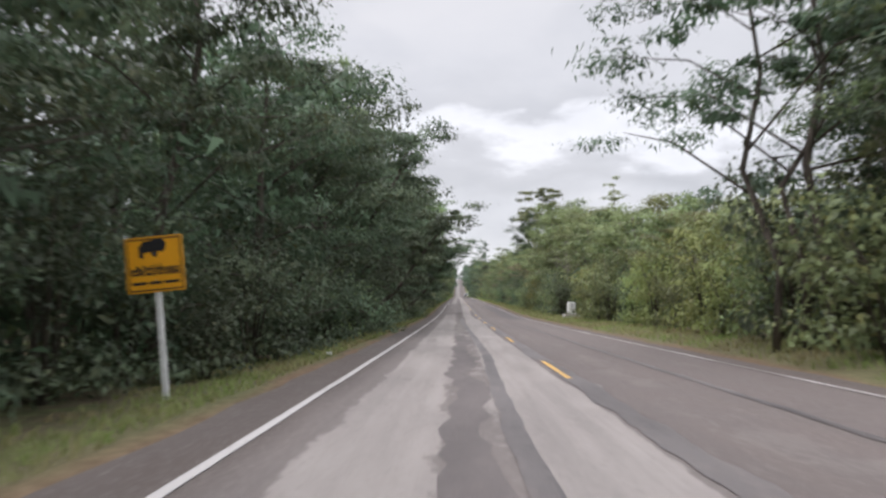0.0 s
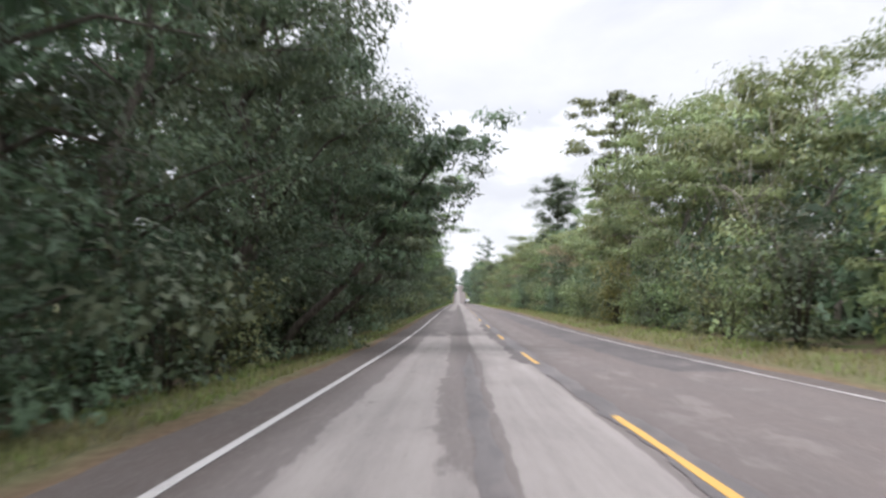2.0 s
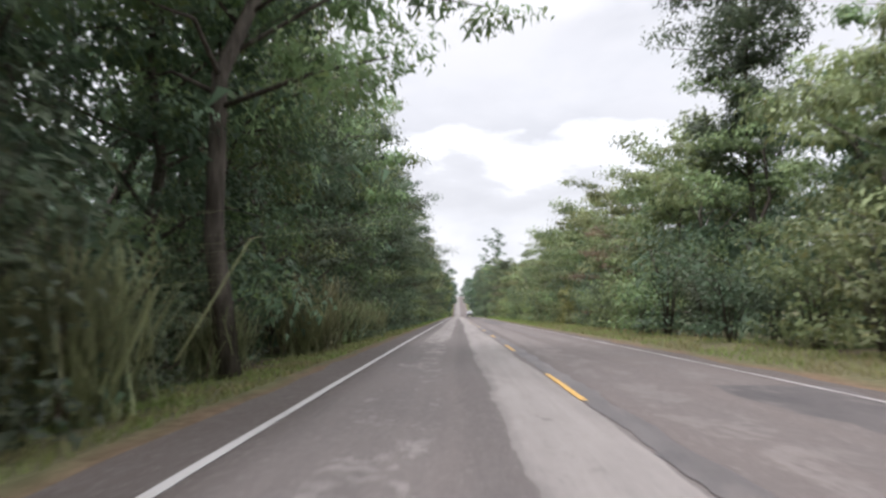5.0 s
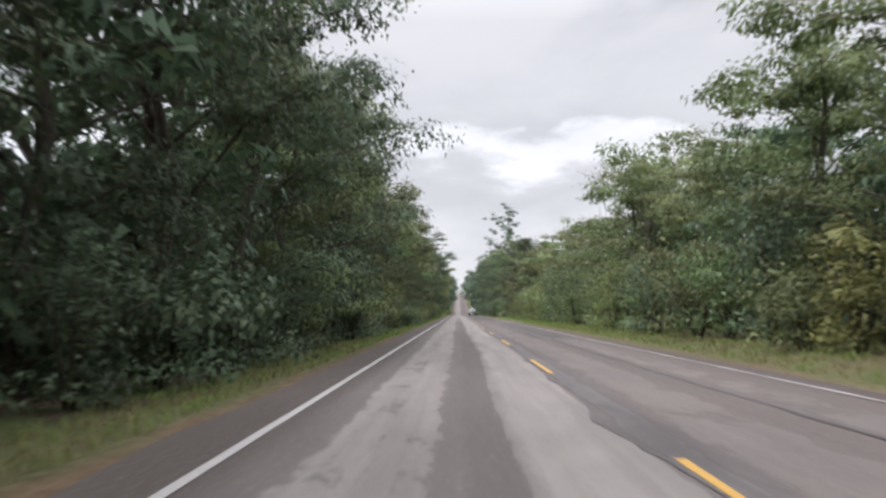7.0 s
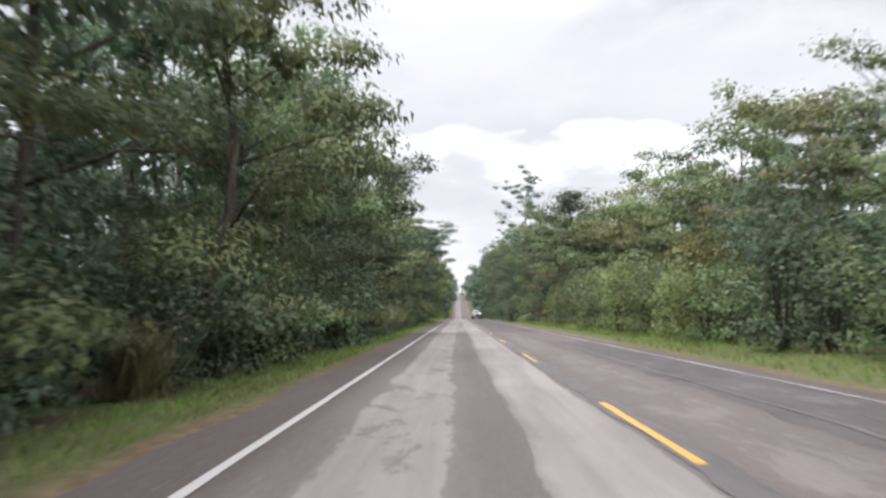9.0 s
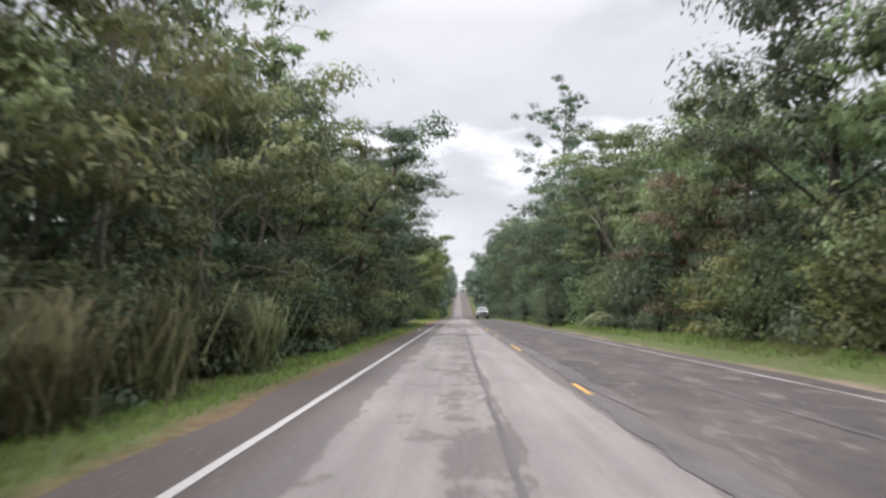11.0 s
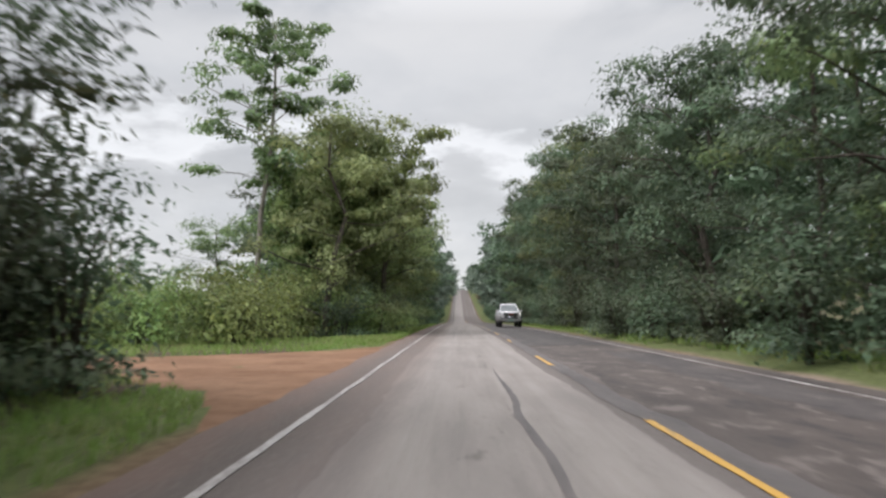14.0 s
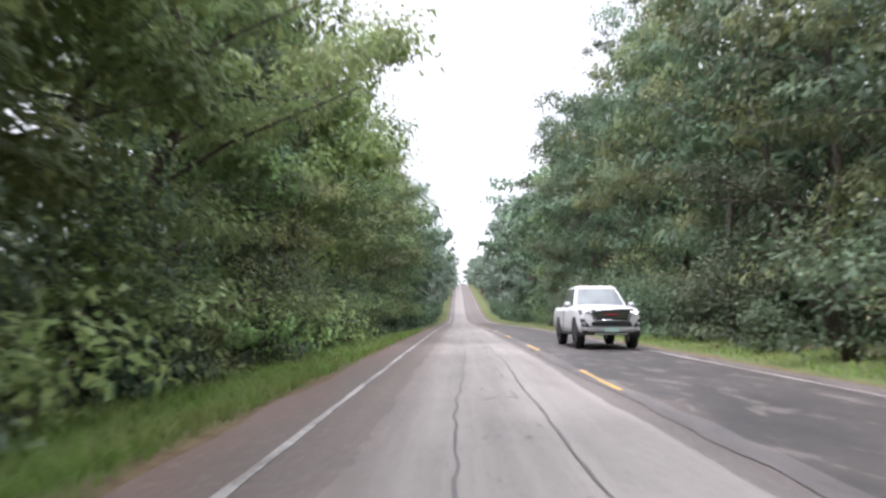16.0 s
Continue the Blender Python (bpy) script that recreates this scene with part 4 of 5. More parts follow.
# single trees that stand out
SPREAD.at(6.4, 17.5, rng, 1.12, which=0, turn=.4)
AIRY.at(7.2, 16.5, rng, 1.0, which=0)
MIXED.at(10.5, 17, rng, .95)
DENSE.at(9.4, 14.5, rng, .95)
AIRY.at(8.6, 19.5, rng, .9)
GREEN_BUSH.at(9.0, 20, rng, 1.2)
DENSE.at(9.0, 19, rng, high=7.4)
for x, y in ((7.5, 18.6), (8.4, 17.2), (7.0, 20.2)):
    BUSH.at(x, y, rng, 1.3, 1.3)
GREEN_BUSH.at(-7.5, 38, rng, 1.35)
GREEN_BUSH.at(-7.6, 35, rng, 1.15)
AIRY.at(-9.2, 44, rng, 1.0)
SPREAD.at(8.2, 297, rng, .95, which=1)
SPIRE.at(10.8, 64, rng, .9)
EMERGENT.at(10.8, 145, rng, 1.02)
AIRY.at(16.6, 138, rng, .98, which=2)
AIRY.at(14.6, 132, rng, .8, which=1)
SPIRE.at(10.2, 102, rng, .95)
AIRY.at(9.4, 93, rng, .95, which=2)
OLIVE.at(10.2, 84, rng, 1.2, which=1)
TALL_AIRY.at(8.2, 318, rng, 1.0, turn=math.pi)
TALL_AIRY.at(11.0, 404, rng, 1.0, turn=math.pi - .4)
AIRY.at(-9.5, 300, rng, .95)
AIRY.at(-9.8, 262, rng, .95)
AIRY.at(-8.3, 268, rng, .82, which=1)
AIRY.at(-8.0, 273.5, rng, .9, which=0)
AIRY.at(-9.0, 257, rng, .68, which=1)
AIRY.at(-13.3, 351, rng, 1.25, which=2)
OLIVE.at(11.2, 206, rng, 1.1, which=1)
AIRY.at(11.6, 203, rng, .8, which=1)
BUSH.at(-8.8, 320.2, rng, 1.0)
BUSH.at(-9.3, 318.4, rng, 1.35, 1.3)
for x, y in ((-7.9, 317.6), (-8.3, 319.2)):
    BUSH.at(x, y, rng, 1.15, 1.25)
DENSE.at(-10.8, 318.6, rng, high=4.8)
BUSH.at(-10.4, 321, rng, 1.1)
for x, y, k, z in ((-7.0, 39, 0, .9), (-8.5, 43, 1, 1.08), (-7.0, 66, 0, .95), (-7.6, 76.5, 0, 1.0), (-8.8, 241, 1, .95), (-8.0, 278, 1, 1.0)):
    LEANING.at(x, y, rng, z, which=k, turn=rng.uniform(-.15, .15))
SPREAD.at(-8.7, 312, rng, 1.25, which=0, turn=.8)
SPREAD.at(-8.4, 306, rng, 1.2, which=0, turn=2.2)
SPREAD.at(-10.4, 315, rng, 1.3, which=0, turn=3.6)
for x, y, z in ((-9.6, 299.5, 8.5), (-9.4, 303, 7.5), (-10.2, 307, 6.2), (-10.6, 311, 5.6)):
    DENSE.at(x, y, rng, high=z)
for y in (306, 308.6, 311.2, 313.6):
    DENSE.at(-8.5 + rng.normal(0, .2), y, rng, high=rng.uniform(4.6, 5.6))
SPREAD.at(-6.4, 127, rng, 1.25, which=1, turn=0)

RUSTY.at(8.2, 275, rng, .95)
RUSTY.at(8.4, 160, rng, .9)
RUSTY.at(8.0, 113, rng, .85)
for x, y, k in ((-7.5, 255, 0), (-7.4, 261, 1), (-7.6, 268, 0), (7.6, 70, 1), (8.0, 199, 0), (7.8, 289, 0), (-7.9, 100, 1), (7.4, 214, 1)):
    SNAG.at(x, y, rng, rng.uniform(.9, 1.05), which=k)
PALM.at(7.0, 284, rng, 1.05)
DENSE.at(9.2, 262, rng, high=11.5)
for x, y in ((-9.0, 252), (-9.2, 255), (-9.0, 258), (-9.3, 261)):
    BUSH.at(x, y, rng, 1.3, 1.5)

# around the clearing
for x, y, s in [(-7.8, 350.5, 1.0), (-9.9, 351.2, .92), (-11.8, 352.5, .85)]:
    VINED.at(x, y, rng, s, 1.15)
BRIGHT.at(-9.2, 355.5, rng, high=12.4)
VINED.at(-9.4, 358, rng, high=10.8)
BRIGHT.at(-8.9, 362, rng, high=11.2)
for x, y in [(-13.5, 361), (-9.0, 368), (-14, 367)]:
    DENSE.at(x, y, rng, high=rng.uniform(11, 12))
LEANING_VINED.at(-6.6, 353.5, rng, .95, 1.3, turn=.1)
for x, y, k in ((-7.3, 348.2, 1.2), (-9.0, 348.6, 1.45), (-10.9, 349.4, 1.0)):
    VINE_BUSH.at(x, y, rng, .95, k)
for k, y in enumerate((350, 352.5, 355.5, 358.5, 361.5, 364.5)):
    BUSH.at(-7.9 - .3 * (k % 2), y, rng, .95 if k % 2 else 1.15, 1.3)
VINE_BUSH.at(-8.3, 354, rng, .75, 1.3)
MIXED.at(-20, 366, rng, .95)
for row, (y, x0, n) in enumerate(((338.2, -9.2, 10), (342, -10, 10), (346.5, -13, 9), (351.5, -14.5, 8))):
    for k in range(n):
        VINE_BUSH.at(x0 - 2.5 * k + rng.normal(0, .5), y + rng.normal(0, .6) - .25 * k, rng, rng.uniform(.85, 1.2), rng.uniform(.9, 1.2))
for k in range(60):
    DEEP.at(-24 - 90 * rng.random(), 372 + rng.uniform(0, 80), rng, rng.uniform(.38, .55), which=int(rng.integers(3)))

# the forest goes on behind
for side in (-1, 1):
    for x0, step in ((28, 9), (37, 14)):
        for x, y in spots(-30, 470, step, x0 * side, 2.2):
            if side > 0 or not 296 < y < 455:
                DEEP.at(x, y, rng, rng.uniform(.85, 1.1) * (.85 if side > 0 and y < 240 else 1), which=3 + int(rng.integers(2)))

# forest on the far hill
for side in (-1, 1):
    for x, y in spots(450, 980, 7.5, 9.0 * side, .8):
        DEEP.at(x, y, rng, rng.uniform(.95, 1.2) * float(np.interp(y, [450, 560], [1.25, 1.0])), which=3 + int(rng.integers(2)))
    for x, y in spots(450, 980, 14, 17 * side, 1.5):
        DEEP.at(x, y, rng, rng.uniform(.95, 1.2), which=3 + int(rng.integers(2)))
for x in np.linspace(-14, 14, 6):
    DEEP.at(x, 1010 + rng.uniform(-8, 8), rng, .9, which=3)
for side in (-1, 1):
    for x, y in spots(416, 560, 4, 7.6 * side, .4):
        DEEP.at(x, y, rng, rng.uniform(.7, 1.0), which=5 + int(rng.integers(2)))
DEEP.build("forest", "dense green forest behind the roadside trees")


# verge grass
def on_track(x, y):
    return np.interp(-x, [3.8, 5.3, 8.3, 14, 35], [313, 318.6, 322.8, 325, 326]) < y < np.interp(-x, [3.8, 4.6, 6, 9, 14, 35], [337.5, 335.3, 332.4, 329.8, 329.6, 331])


def build_grass(name, label, y0, y1, a, b, density, high):
    g = np.random.default_rng(int(abs(a) * 10 + y0))
    n = int((y1 - y0) * (b - a) * density)
    ys = g.uniform(y0, y1, n)
    xs = a + (b - a) * g.random(n)
    keep = [i for i in range(n) if not (xs[i] < 0 and on_track(xs[i], ys[i])) and noise.noise((xs[i] * .8, ys[i] * .5, 9)) > -.45]
    r = np.array([(xs[i], ys[i], ground_z(xs[i], ys[i]) - .01) for i in keep])
    h = g.uniform(.4, 1.0, len(r)) * high
    ob = new(name, blade_mesh(name, r, h, h * g.uniform(.4, 1.4, len(r)), g.uniform(.007, .018, len(r)), GRASS, g))
    tagged(ob, label, "grass", kind="stuff")


build_grass("verge_grass", "short green and straw-coloured grass on the verge", -4, 400, -7.0, -4.6, 66, .17)
build_grass("verge_grass", "short green grass on the verge", 10, 232, 4.65, 6.7, 52, .22)
build_grass("verge_grass", "green grass behind a bare sandy road edge", 232, 335, 5.3, 7.0, 60, .24)
build_grass("verge_grass", "short green grass on the verge", 335, 400, 4.65, 6.7, 48, .2)
build_grass("verge_grass", "lush knee-high grass at the road edge", 340, 400, -7.4, -4.42, 120, .3)
build_grass("meadow_grass", "lush green grass beside the dirt track", 313, 352, -34, -4.5, 30, .26)


# ---- roadside things ----
CONCRETE = plain("white_painted_concrete", (.80, .80, .78), .8, 0, .16, 5)
SLAB = plain("weathered_concrete", (.42, .40, .36), .9, 0, .3, 4)
POST_WHITE = plain("white_post_paint", (.74, .74, .72), .55, 0, .2, 9)
SIGN_YELLOW = plain("yellow_sign_sheeting", (.80, .37, .012), .45, 0, .1, 4)
BLACK = plain("black_sign_paint", (.018, .018, .02), .5, 0, .2, 8)
SIGN_BACK = plain("grey_sign_back", (.35, .35, .36), .45, .6, .15, 6)
GREY_INK = plain("faded_grey_ink", (.20, .21, .23), .7, 0, .2, 12)


def slab_bm(outline, y0, y1, bevel=0.0):
    """An outline in x and z, given thickness along y."""
    bm = bmesh.new()
    front = [bm.verts.new((x, y0, z)) for x, z in outline]
    back = [bm.verts.new((x, y1, z)) for x, z in outline]
    bm.faces.new(front)
    bm.faces.new(list(reversed(back)))
    n = len(outline)
    for i in range(n):
        bm.faces.new((front[i], back[i], back[(i + 1) % n], front[(i + 1) % n]))
    bmesh.ops.recalc_face_normals(bm, faces=bm.faces)
    if bevel:
        bmesh.ops.bevel(bm, geom=list(bm.edges), offset=bevel, segments=2, affect="EDGES")
    return bm


def round_rect(w, h, r, z0=0.0, steps=4):
    out = []
    for cx, cz, a in ((w / 2 - r, z0 + r, -90), (w / 2 - r, z0 + h - r, 0), (-w / 2 + r, z0 + h - r, 90), (-w / 2 + r, z0 + r, 180)):
        for k in range(steps + 1):
            t = radians(a + 90 * k / steps)
            out.append((cx + r * math.cos(t), cz + r * math.sin(t)))
    return out


def build_sign():
    root = new("warning_sign")
    bm = bmesh.new()
    box(bm, (-.04, .02, -.5), (.04, .10, 2.30), .008)
    part("post", bm, POST_WHITE, root, "white painted steel post")
    z0, w, h = 1.62, .88, .84
    panel = part("panel", slab_bm(round_rect(w, h, .03, z0), -.004, .012), SIGN_YELLOW, root, "yellow reflective panel")
    part("border", frame_bm(w - .05, h - .05, .022, z0 + .025, -.0075, -.0042), BLACK, panel, "black border line")
    part("back_plate", slab_bm(round_rect(w - .02, h - .02, .03, z0 + .01), .0125, .019), SIGN_BACK, panel)
    # the pictogram stays a plain dark form
    blob = [(-.17, .555), (-.13, .54), (-.12, .60), (-.03, .61), (-.01, .55), (.03, .55), (.045, .62), (.09, .60), (.13, .63), (.15, .70), (.10, .755), (0, .75), (-.12, .735), (-.175, .67)]
    part("pictogram", slab_bm([(x * 1.3, z0 + .66 + (z - .65) * 1.3) for x, z in blob], -.008, -.0042), BLACK, panel, "dark pictogram")
    txt = bpy.data.curves.new("lettering", "FONT")
    txt.body, txt.size, txt.align_x, txt.extrude = "ระวังสัตว์ป่าข้ามถนน", .135, "CENTER", .001
    txt.offset = .007
    txt.materials.append(BLACK)
    ob = new("lettering", txt)
    ob.parent = panel
    ob.matrix_basis = pose(0, -.006, z0 + .265, 90, 0, 0)
    bpy.context.view_layer.update()
    wide = max(.1, ob.dimensions.x)
    ob.scale = (min(1.6, .74 / wide), 1.35, 1)
    tagged(ob, "black lettering")
    for a, b in ((-.36, -.13), (-.10, .10), (.13, .35)):
        part("word_bar", slab_bm([(a, z0 + .12), (b, z0 + .12), (b, z0 + .165), (a, z0 + .165)], -.008, -.0042), BLACK, panel)
    for z in (1.8, 2.2):
        bm = bmesh.new()
        bmesh.ops.create_cone(bm, cap_ends=True, segments=8, radius1=.012, radius2=.010, depth=.012, matrix=pose(0, -.008, z, 90))
        part("bolt", bm, SIGN_BACK, panel)
    root.matrix_basis = pose(-6.05, 11.8, ground_z(-6.05, 11.8), 0, -5.5, 0)
    tagged(root, "yellow square warning sign on a leaning white post", "road sign")


def frame_bm(w, h, t, z0, y0, y1):
    bm = bmesh.new()
    for lo, hi in (((-w / 2, y0, z0), (w / 2, y1, z0 + t)), ((-w / 2, y0, z0 + h - t), (w / 2, y1, z0 + h)),
                   ((-w / 2, y0, z0 + t), (-w / 2 + t, y1, z0 + h - t)), ((w / 2 - t, y0, z0 + t), (w / 2, y1, z0 + h - t))):
        box(bm, lo, hi)
    return bm


def build_km_stone():
    root = new("kilometre_stone")
    part("plinth", slab_bm(round_rect(1.15, .30, .05, -.16), -.38, .42, .03), SLAB, root, "weathered concrete plinth")
    stone = part("stone", slab_bm(round_rect(.56, .86, .12, .13), -.14, .14, .025), CONCRETE, root, "white painted concrete block")
    for a, b, z, h in ((-.10, .10, .78, .06), (-.04, .05, .62, .10), (-.14, .12, .44, .035), (-.02, .16, .24, .09)):
        part("ink_bar", slab_bm([(a, z), (b, z), (b, z + h), (a, z + h)], -.145, -.1405), GREY_INK, stone)
    root.matrix_basis = pose(6.5, 57.3, ground_z(6.5, 57.3) + .12, 0, 0, 8)
    tagged(root, "white kilometre stone on a concrete plinth", "milestone")


def build_guide_posts():
    root = new("guide_post")
    part("shaft", slab_bm(round_rect(.15, .85, .045, -.3), -.06, .06, .012), CONCRETE, root)
    part("band", slab_bm([(-.077, .34), (.077, .34), (.077, .42), (-.077, .42)], -.064, .064), BLACK, root, "black painted band")
    tagged(root, "short white concrete guide post in the grass", "guide post", "guide posts")
    root.matrix_basis = pose(-6.72, 77.3, ground_z(-6.72, 77.3), 0, 2, 4)
    copy_thing(root, pose(-6.75, 81.5, ground_z(-6.75, 81.5), 0, -2, -6))


def build_power_line():
    root = new("power_pole")
    v, f = [], []
    tube(v, f, [(0, 0, -.5), (0, 0, 4), (0, 0, 9.4)], [.15, .13, .10], 8)
    part("pole", mesh_of("pole", v, f, SLAB, True), SLAB, root, "concrete pole")
    bm = bmesh.new()
    box(bm, (-1.2, -.06, 8.9), (1.2, .06, 9.05), .01)
    part("crossarm", bm, SLAB, root)
    v, f = [], []
    tube(v, f, [(0, .0, 9.3), (0, 0, 10.6)], [.03, .015], 5)
    part("spike", mesh_of("spike", v, f, SIGN_BACK), SIGN_BACK, root)
    for x in (-1.05, -.5, 1.05):
        v, f = [], []
        tube(v, f, [(x, 0, 9.05), (x, 0, 9.15), (x, 0, 9.2), (x, 0, 9.33)], [.03, .06, .04, .05], 8)
        part("insulator", mesh_of("insulator", v, f, SIGN_BACK, True), SIGN_BACK, root)
    spots_ = [(-42.5, 330), (-37.4, 388), (-33, 440)]
    turn = 5
    tagged(root, "concrete power pole with a crossarm and insulators", "power pole", "power poles")
    root.matrix_basis = pose(*spots_[0], ground_z(*spots_[0]), 0, 0, turn)
    for x, y in spots_[1:]:
        copy_thing(root, pose(x, y, ground_z(x, y), 0, 0, turn))
    for off in (-1.05, -.5, 1.05):
        v, f, pts = [], [], []
        for (xa, ya), (xb, yb) in zip(spots_, spots_[1:]):
            za, zb = ground_z(xa, ya) + 9.34, ground_z(xb, yb) + 9.34
            pts += [(xa + off + (xb - xa) * w, ya + (yb - ya) * w, za + (zb - za) * w - 2.4 * w * (1 - w)) for w in np.linspace(0, 1, 12)]
        tube(v, f, pts, [.018] * len(pts), 4)
        tagged(new("power_cable", mesh_of("power_cable", v, f, BLACK)), "thin black overhead cable between power poles", "cable", "overhead cables")


# ---- the pickup ----
CAR_WHITE = plain("white_car_paint", (.53, .53, .53), .25, 0, .04, 2)
GLASS_DARK = plain("tinted_car_glass", (.10, .115, .115), .04, 0, .3, 2)
RUBBER = plain("tyre_rubber", (.022, .022, .023), .8, 0, .3, 12)
PLASTIC = plain("black_plastic", (.028, .028, .03), .55, 0, .2, 10)
ALLOY = plain("alloy_rim", (.55, .56, .58), .3, .9, .1, 8)
CHROME = plain("chrome_trim", (.7, .71, .73), .15, 1.0, .05, 8)
RED = plain("red_badge", (.26, .03, .035), .4, 0, .1, 8)
PLATE = plain("pale_green_plate", (.35, .50, .44), .5, 0, .1, 8)
LENS = plain("headlight_lens", (.62, .64, .66), .1, .5, .1, 8)


def lamp_material():
    g = Nodes("lit_headlight", .3)
    g.b.inputs["Emission Color"].default_value = (1, .96, .88, 1)
    g.b.inputs["Emission Strength"].default_value = 2.5
    return g.done((.9, .9, .88))


LIT = lamp_material()
_glass = GLASS_DARK.node_tree.nodes["Principled BSDF"].inputs
_glass["Specular IOR Level"].default_value, _glass["Coat Weight"].default_value, _glass["Coat IOR"].default_value = .9, .25, 1.5


def loft(stations):
    """Skins a closed body through mirrored half-sections (y, [(x, z) from the bottom round to the top])."""
    bm = bmesh.new()
    rings = []
    for y, half in stations:
        ring = [bm.verts.new((x, y, z)) for x, z in half] + [bm.verts.new((-x, y, z)) for x, z in reversed(half)]
        rings.append(ring)
    n = len(rings[0])
    for a, b in zip(rings, rings[1:]):
        for i in range(n):
            bm.faces.new((a[i], a[(i + 1) % n], b[(i + 1) % n], b[i]))
    bm.faces.new(rings[0])
    bm.faces.new(list(reversed(rings[-1])))
    bmesh.ops.recalc_face_normals(bm, faces=bm.faces)
    return bm


def quad_plate(points, depth):
    """A four-cornered pane with thickness along its normal."""
    bm = bmesh.new()
    p = [Vector(q) for q in points]
    nrm = (p[1] - p[0]).cross(p[2] - p[0]).normalized()
    a = [bm.verts.new(q) for q in p]
    b = [bm.verts.new(q - nrm * depth) for q in p]
    bm.faces.new(a)
    bm.faces.new(list(reversed(b)))
    for i in range(len(p)):
        bm.faces.new((a[i], b[i], b[(i + 1) % len(p)], a[(i + 1) % len(p)]))
    bmesh.ops.recalc_face_normals(bm, faces=bm.faces)
    return bm


def build_pickup():
    root = new("pickup_truck")

    def sec(y, w, zb, zm, zt, crown=.03):
        return (y, [(.05, zb), (w * .88, zb), (w * .97, zb + .1), (w, (zb + zm) / 2), (w * .985, zm), (w * .90, zt), (w * .5, zt + crown), (.05, zt + crown * 1.2)])
    body = part("body", loft([sec(-2.60, .74, .48, .92, 1.02), sec(-2.55, .83, .44, .95, 1.06), sec(-2.40, .90, .40, .98, 1.10), sec(-1.9, .93, .38, .99, 1.14),
                              sec(-1.15, .935, .36, 1.0, 1.18), sec(-.2, .935, .36, 1.0, 1.14, .01), sec(.92, .935, .36, 1.0, 1.14, .01), sec(2.5, .93, .42, 1.0, 1.14, .0), sec(2.6, .90, .46, 1.0, 1.12, .0)]), CAR_WHITE, root, "white painted body")
    smooth(body)

    bm = bmesh.new()
    lo = [(-.84, -1.18, 1.13), (.84, -1.18, 1.13), (.86, 1.02, 1.13), (-.86, 1.02, 1.13)]
    hi = [(-.64, -.38, 1.72), (.64, -.38, 1.72), (.65, .80, 1.72), (-.65, .80, 1.72)]
    tp = [(-.52, -.28, 1.775), (.52, -.28, 1.775), (.52, .70, 1.775), (-.52, .70, 1.775)]
    r = [[bm.verts.new(q) for q in s] for s in (lo, hi, tp)]
    for a, b in zip(r, r[1:]):
        for i in range(4):
            bm.faces.new((a[i], a[(i + 1) % 4], b[(i + 1) % 4], b[i]))
    bm.faces.new(r[2])
    bm.faces.new(list(reversed(r[0])))
    bmesh.ops.bevel(bm, geom=list(bm.edges), offset=.035, segments=2, affect="EDGES")
    cabin = part("cabin", bm, CAR_WHITE, root, "white painted cabin")

    def between(a, b, u, v):
        """A point of the pane that runs from the sill a to the roof b."""
        p = [Vector(a[0]).lerp(Vector(a[1]), u), Vector(b[0]).lerp(Vector(b[1]), u)]
        return p[0].lerp(p[1], v)
    for name, i, j, u0, u1, lab in (("windscreen", 0, 1, .05, .95, "tinted windscreen"), ("side_window", 3, 0, .54, .90, "tinted side window"), ("side_window", 3, 0, .08, .49, "tinted side window"),
                                    ("side_window", 1, 2, .10, .46, "tinted side window"), ("side_window", 1, 2, .51, .92, "tinted side window"), ("rear_window", 2, 3, .08, .92, "tinted rear window")):
        a, b = (lo[i], lo[j]), (hi[i], hi[j])
        pts = [between(a, b, u0, .08), between(a, b, u1, .08), between(a, b, u1, .92), between(a, b, u0, .92)]
        nrm = (pts[1] - pts[0]).cross(pts[2] - pts[0]).normalized()
        if nrm.dot(pts[0] - Vector((0, 0, 1.4))) < 0:
            nrm = -nrm
        part(name, quad_plate([p + nrm * .012 for p in pts], .02), GLASS_DARK, cabin, lab)
    # bonnet: two raised creases and the gap to the wings
    for s in (-1, 1):
        v, f = [], []
        tube(v, f, [(s * .42, -2.36, 1.115), (s * .46, -1.9, 1.165), (s * .52, -1.25, 1.20)], [.012, .02, .012], 6)
        smooth(part("bonnet_crease", mesh_of("bonnet_crease", v, f, CAR_WHITE), CAR_WHITE, body))
        v, f = [], []
        tube(v, f, [(s * .66, -2.52, 1.04), (s * .80, -2.2, 1.085), (s * .82, -1.22, 1.15)], [.006] * 3, 4)
        part("panel_gap", mesh_of("panel_gap", v, f, PLASTIC), PLASTIC, body, "dark gap beside the bonnet")
        bm = bmesh.new()
        box(bm, (min(s * .935, s * .945), .30, .45), (max(s * .935, s * .945), .312, 1.08))
        part("door_gap", bm, PLASTIC, body, "dark gap between the doors")
    for x in (-.3, .22):
        v, f = [], []
        tube(v, f, [(x, -1.205, 1.155), (x + .25, -1.10, 1.215), (x + .52, -1.04, 1.235)], [.012, .01, .006], 5)
        part("wiper", mesh_of("wiper", v, f, PLASTIC), PLASTIC, root, "black wiper")
    # front: grille in a chrome surround, intake, bumper
    grille = part("grille", slab_bm([(-.46, .80), (.46, .80), (.57, 1.035), (-.57, 1.035)], -2.650, -2.45, .01), PLASTIC, root, "dark grille")
    rim = [(-.50, .78), (.50, .78), (.62, 1.055), (-.62, 1.055)]
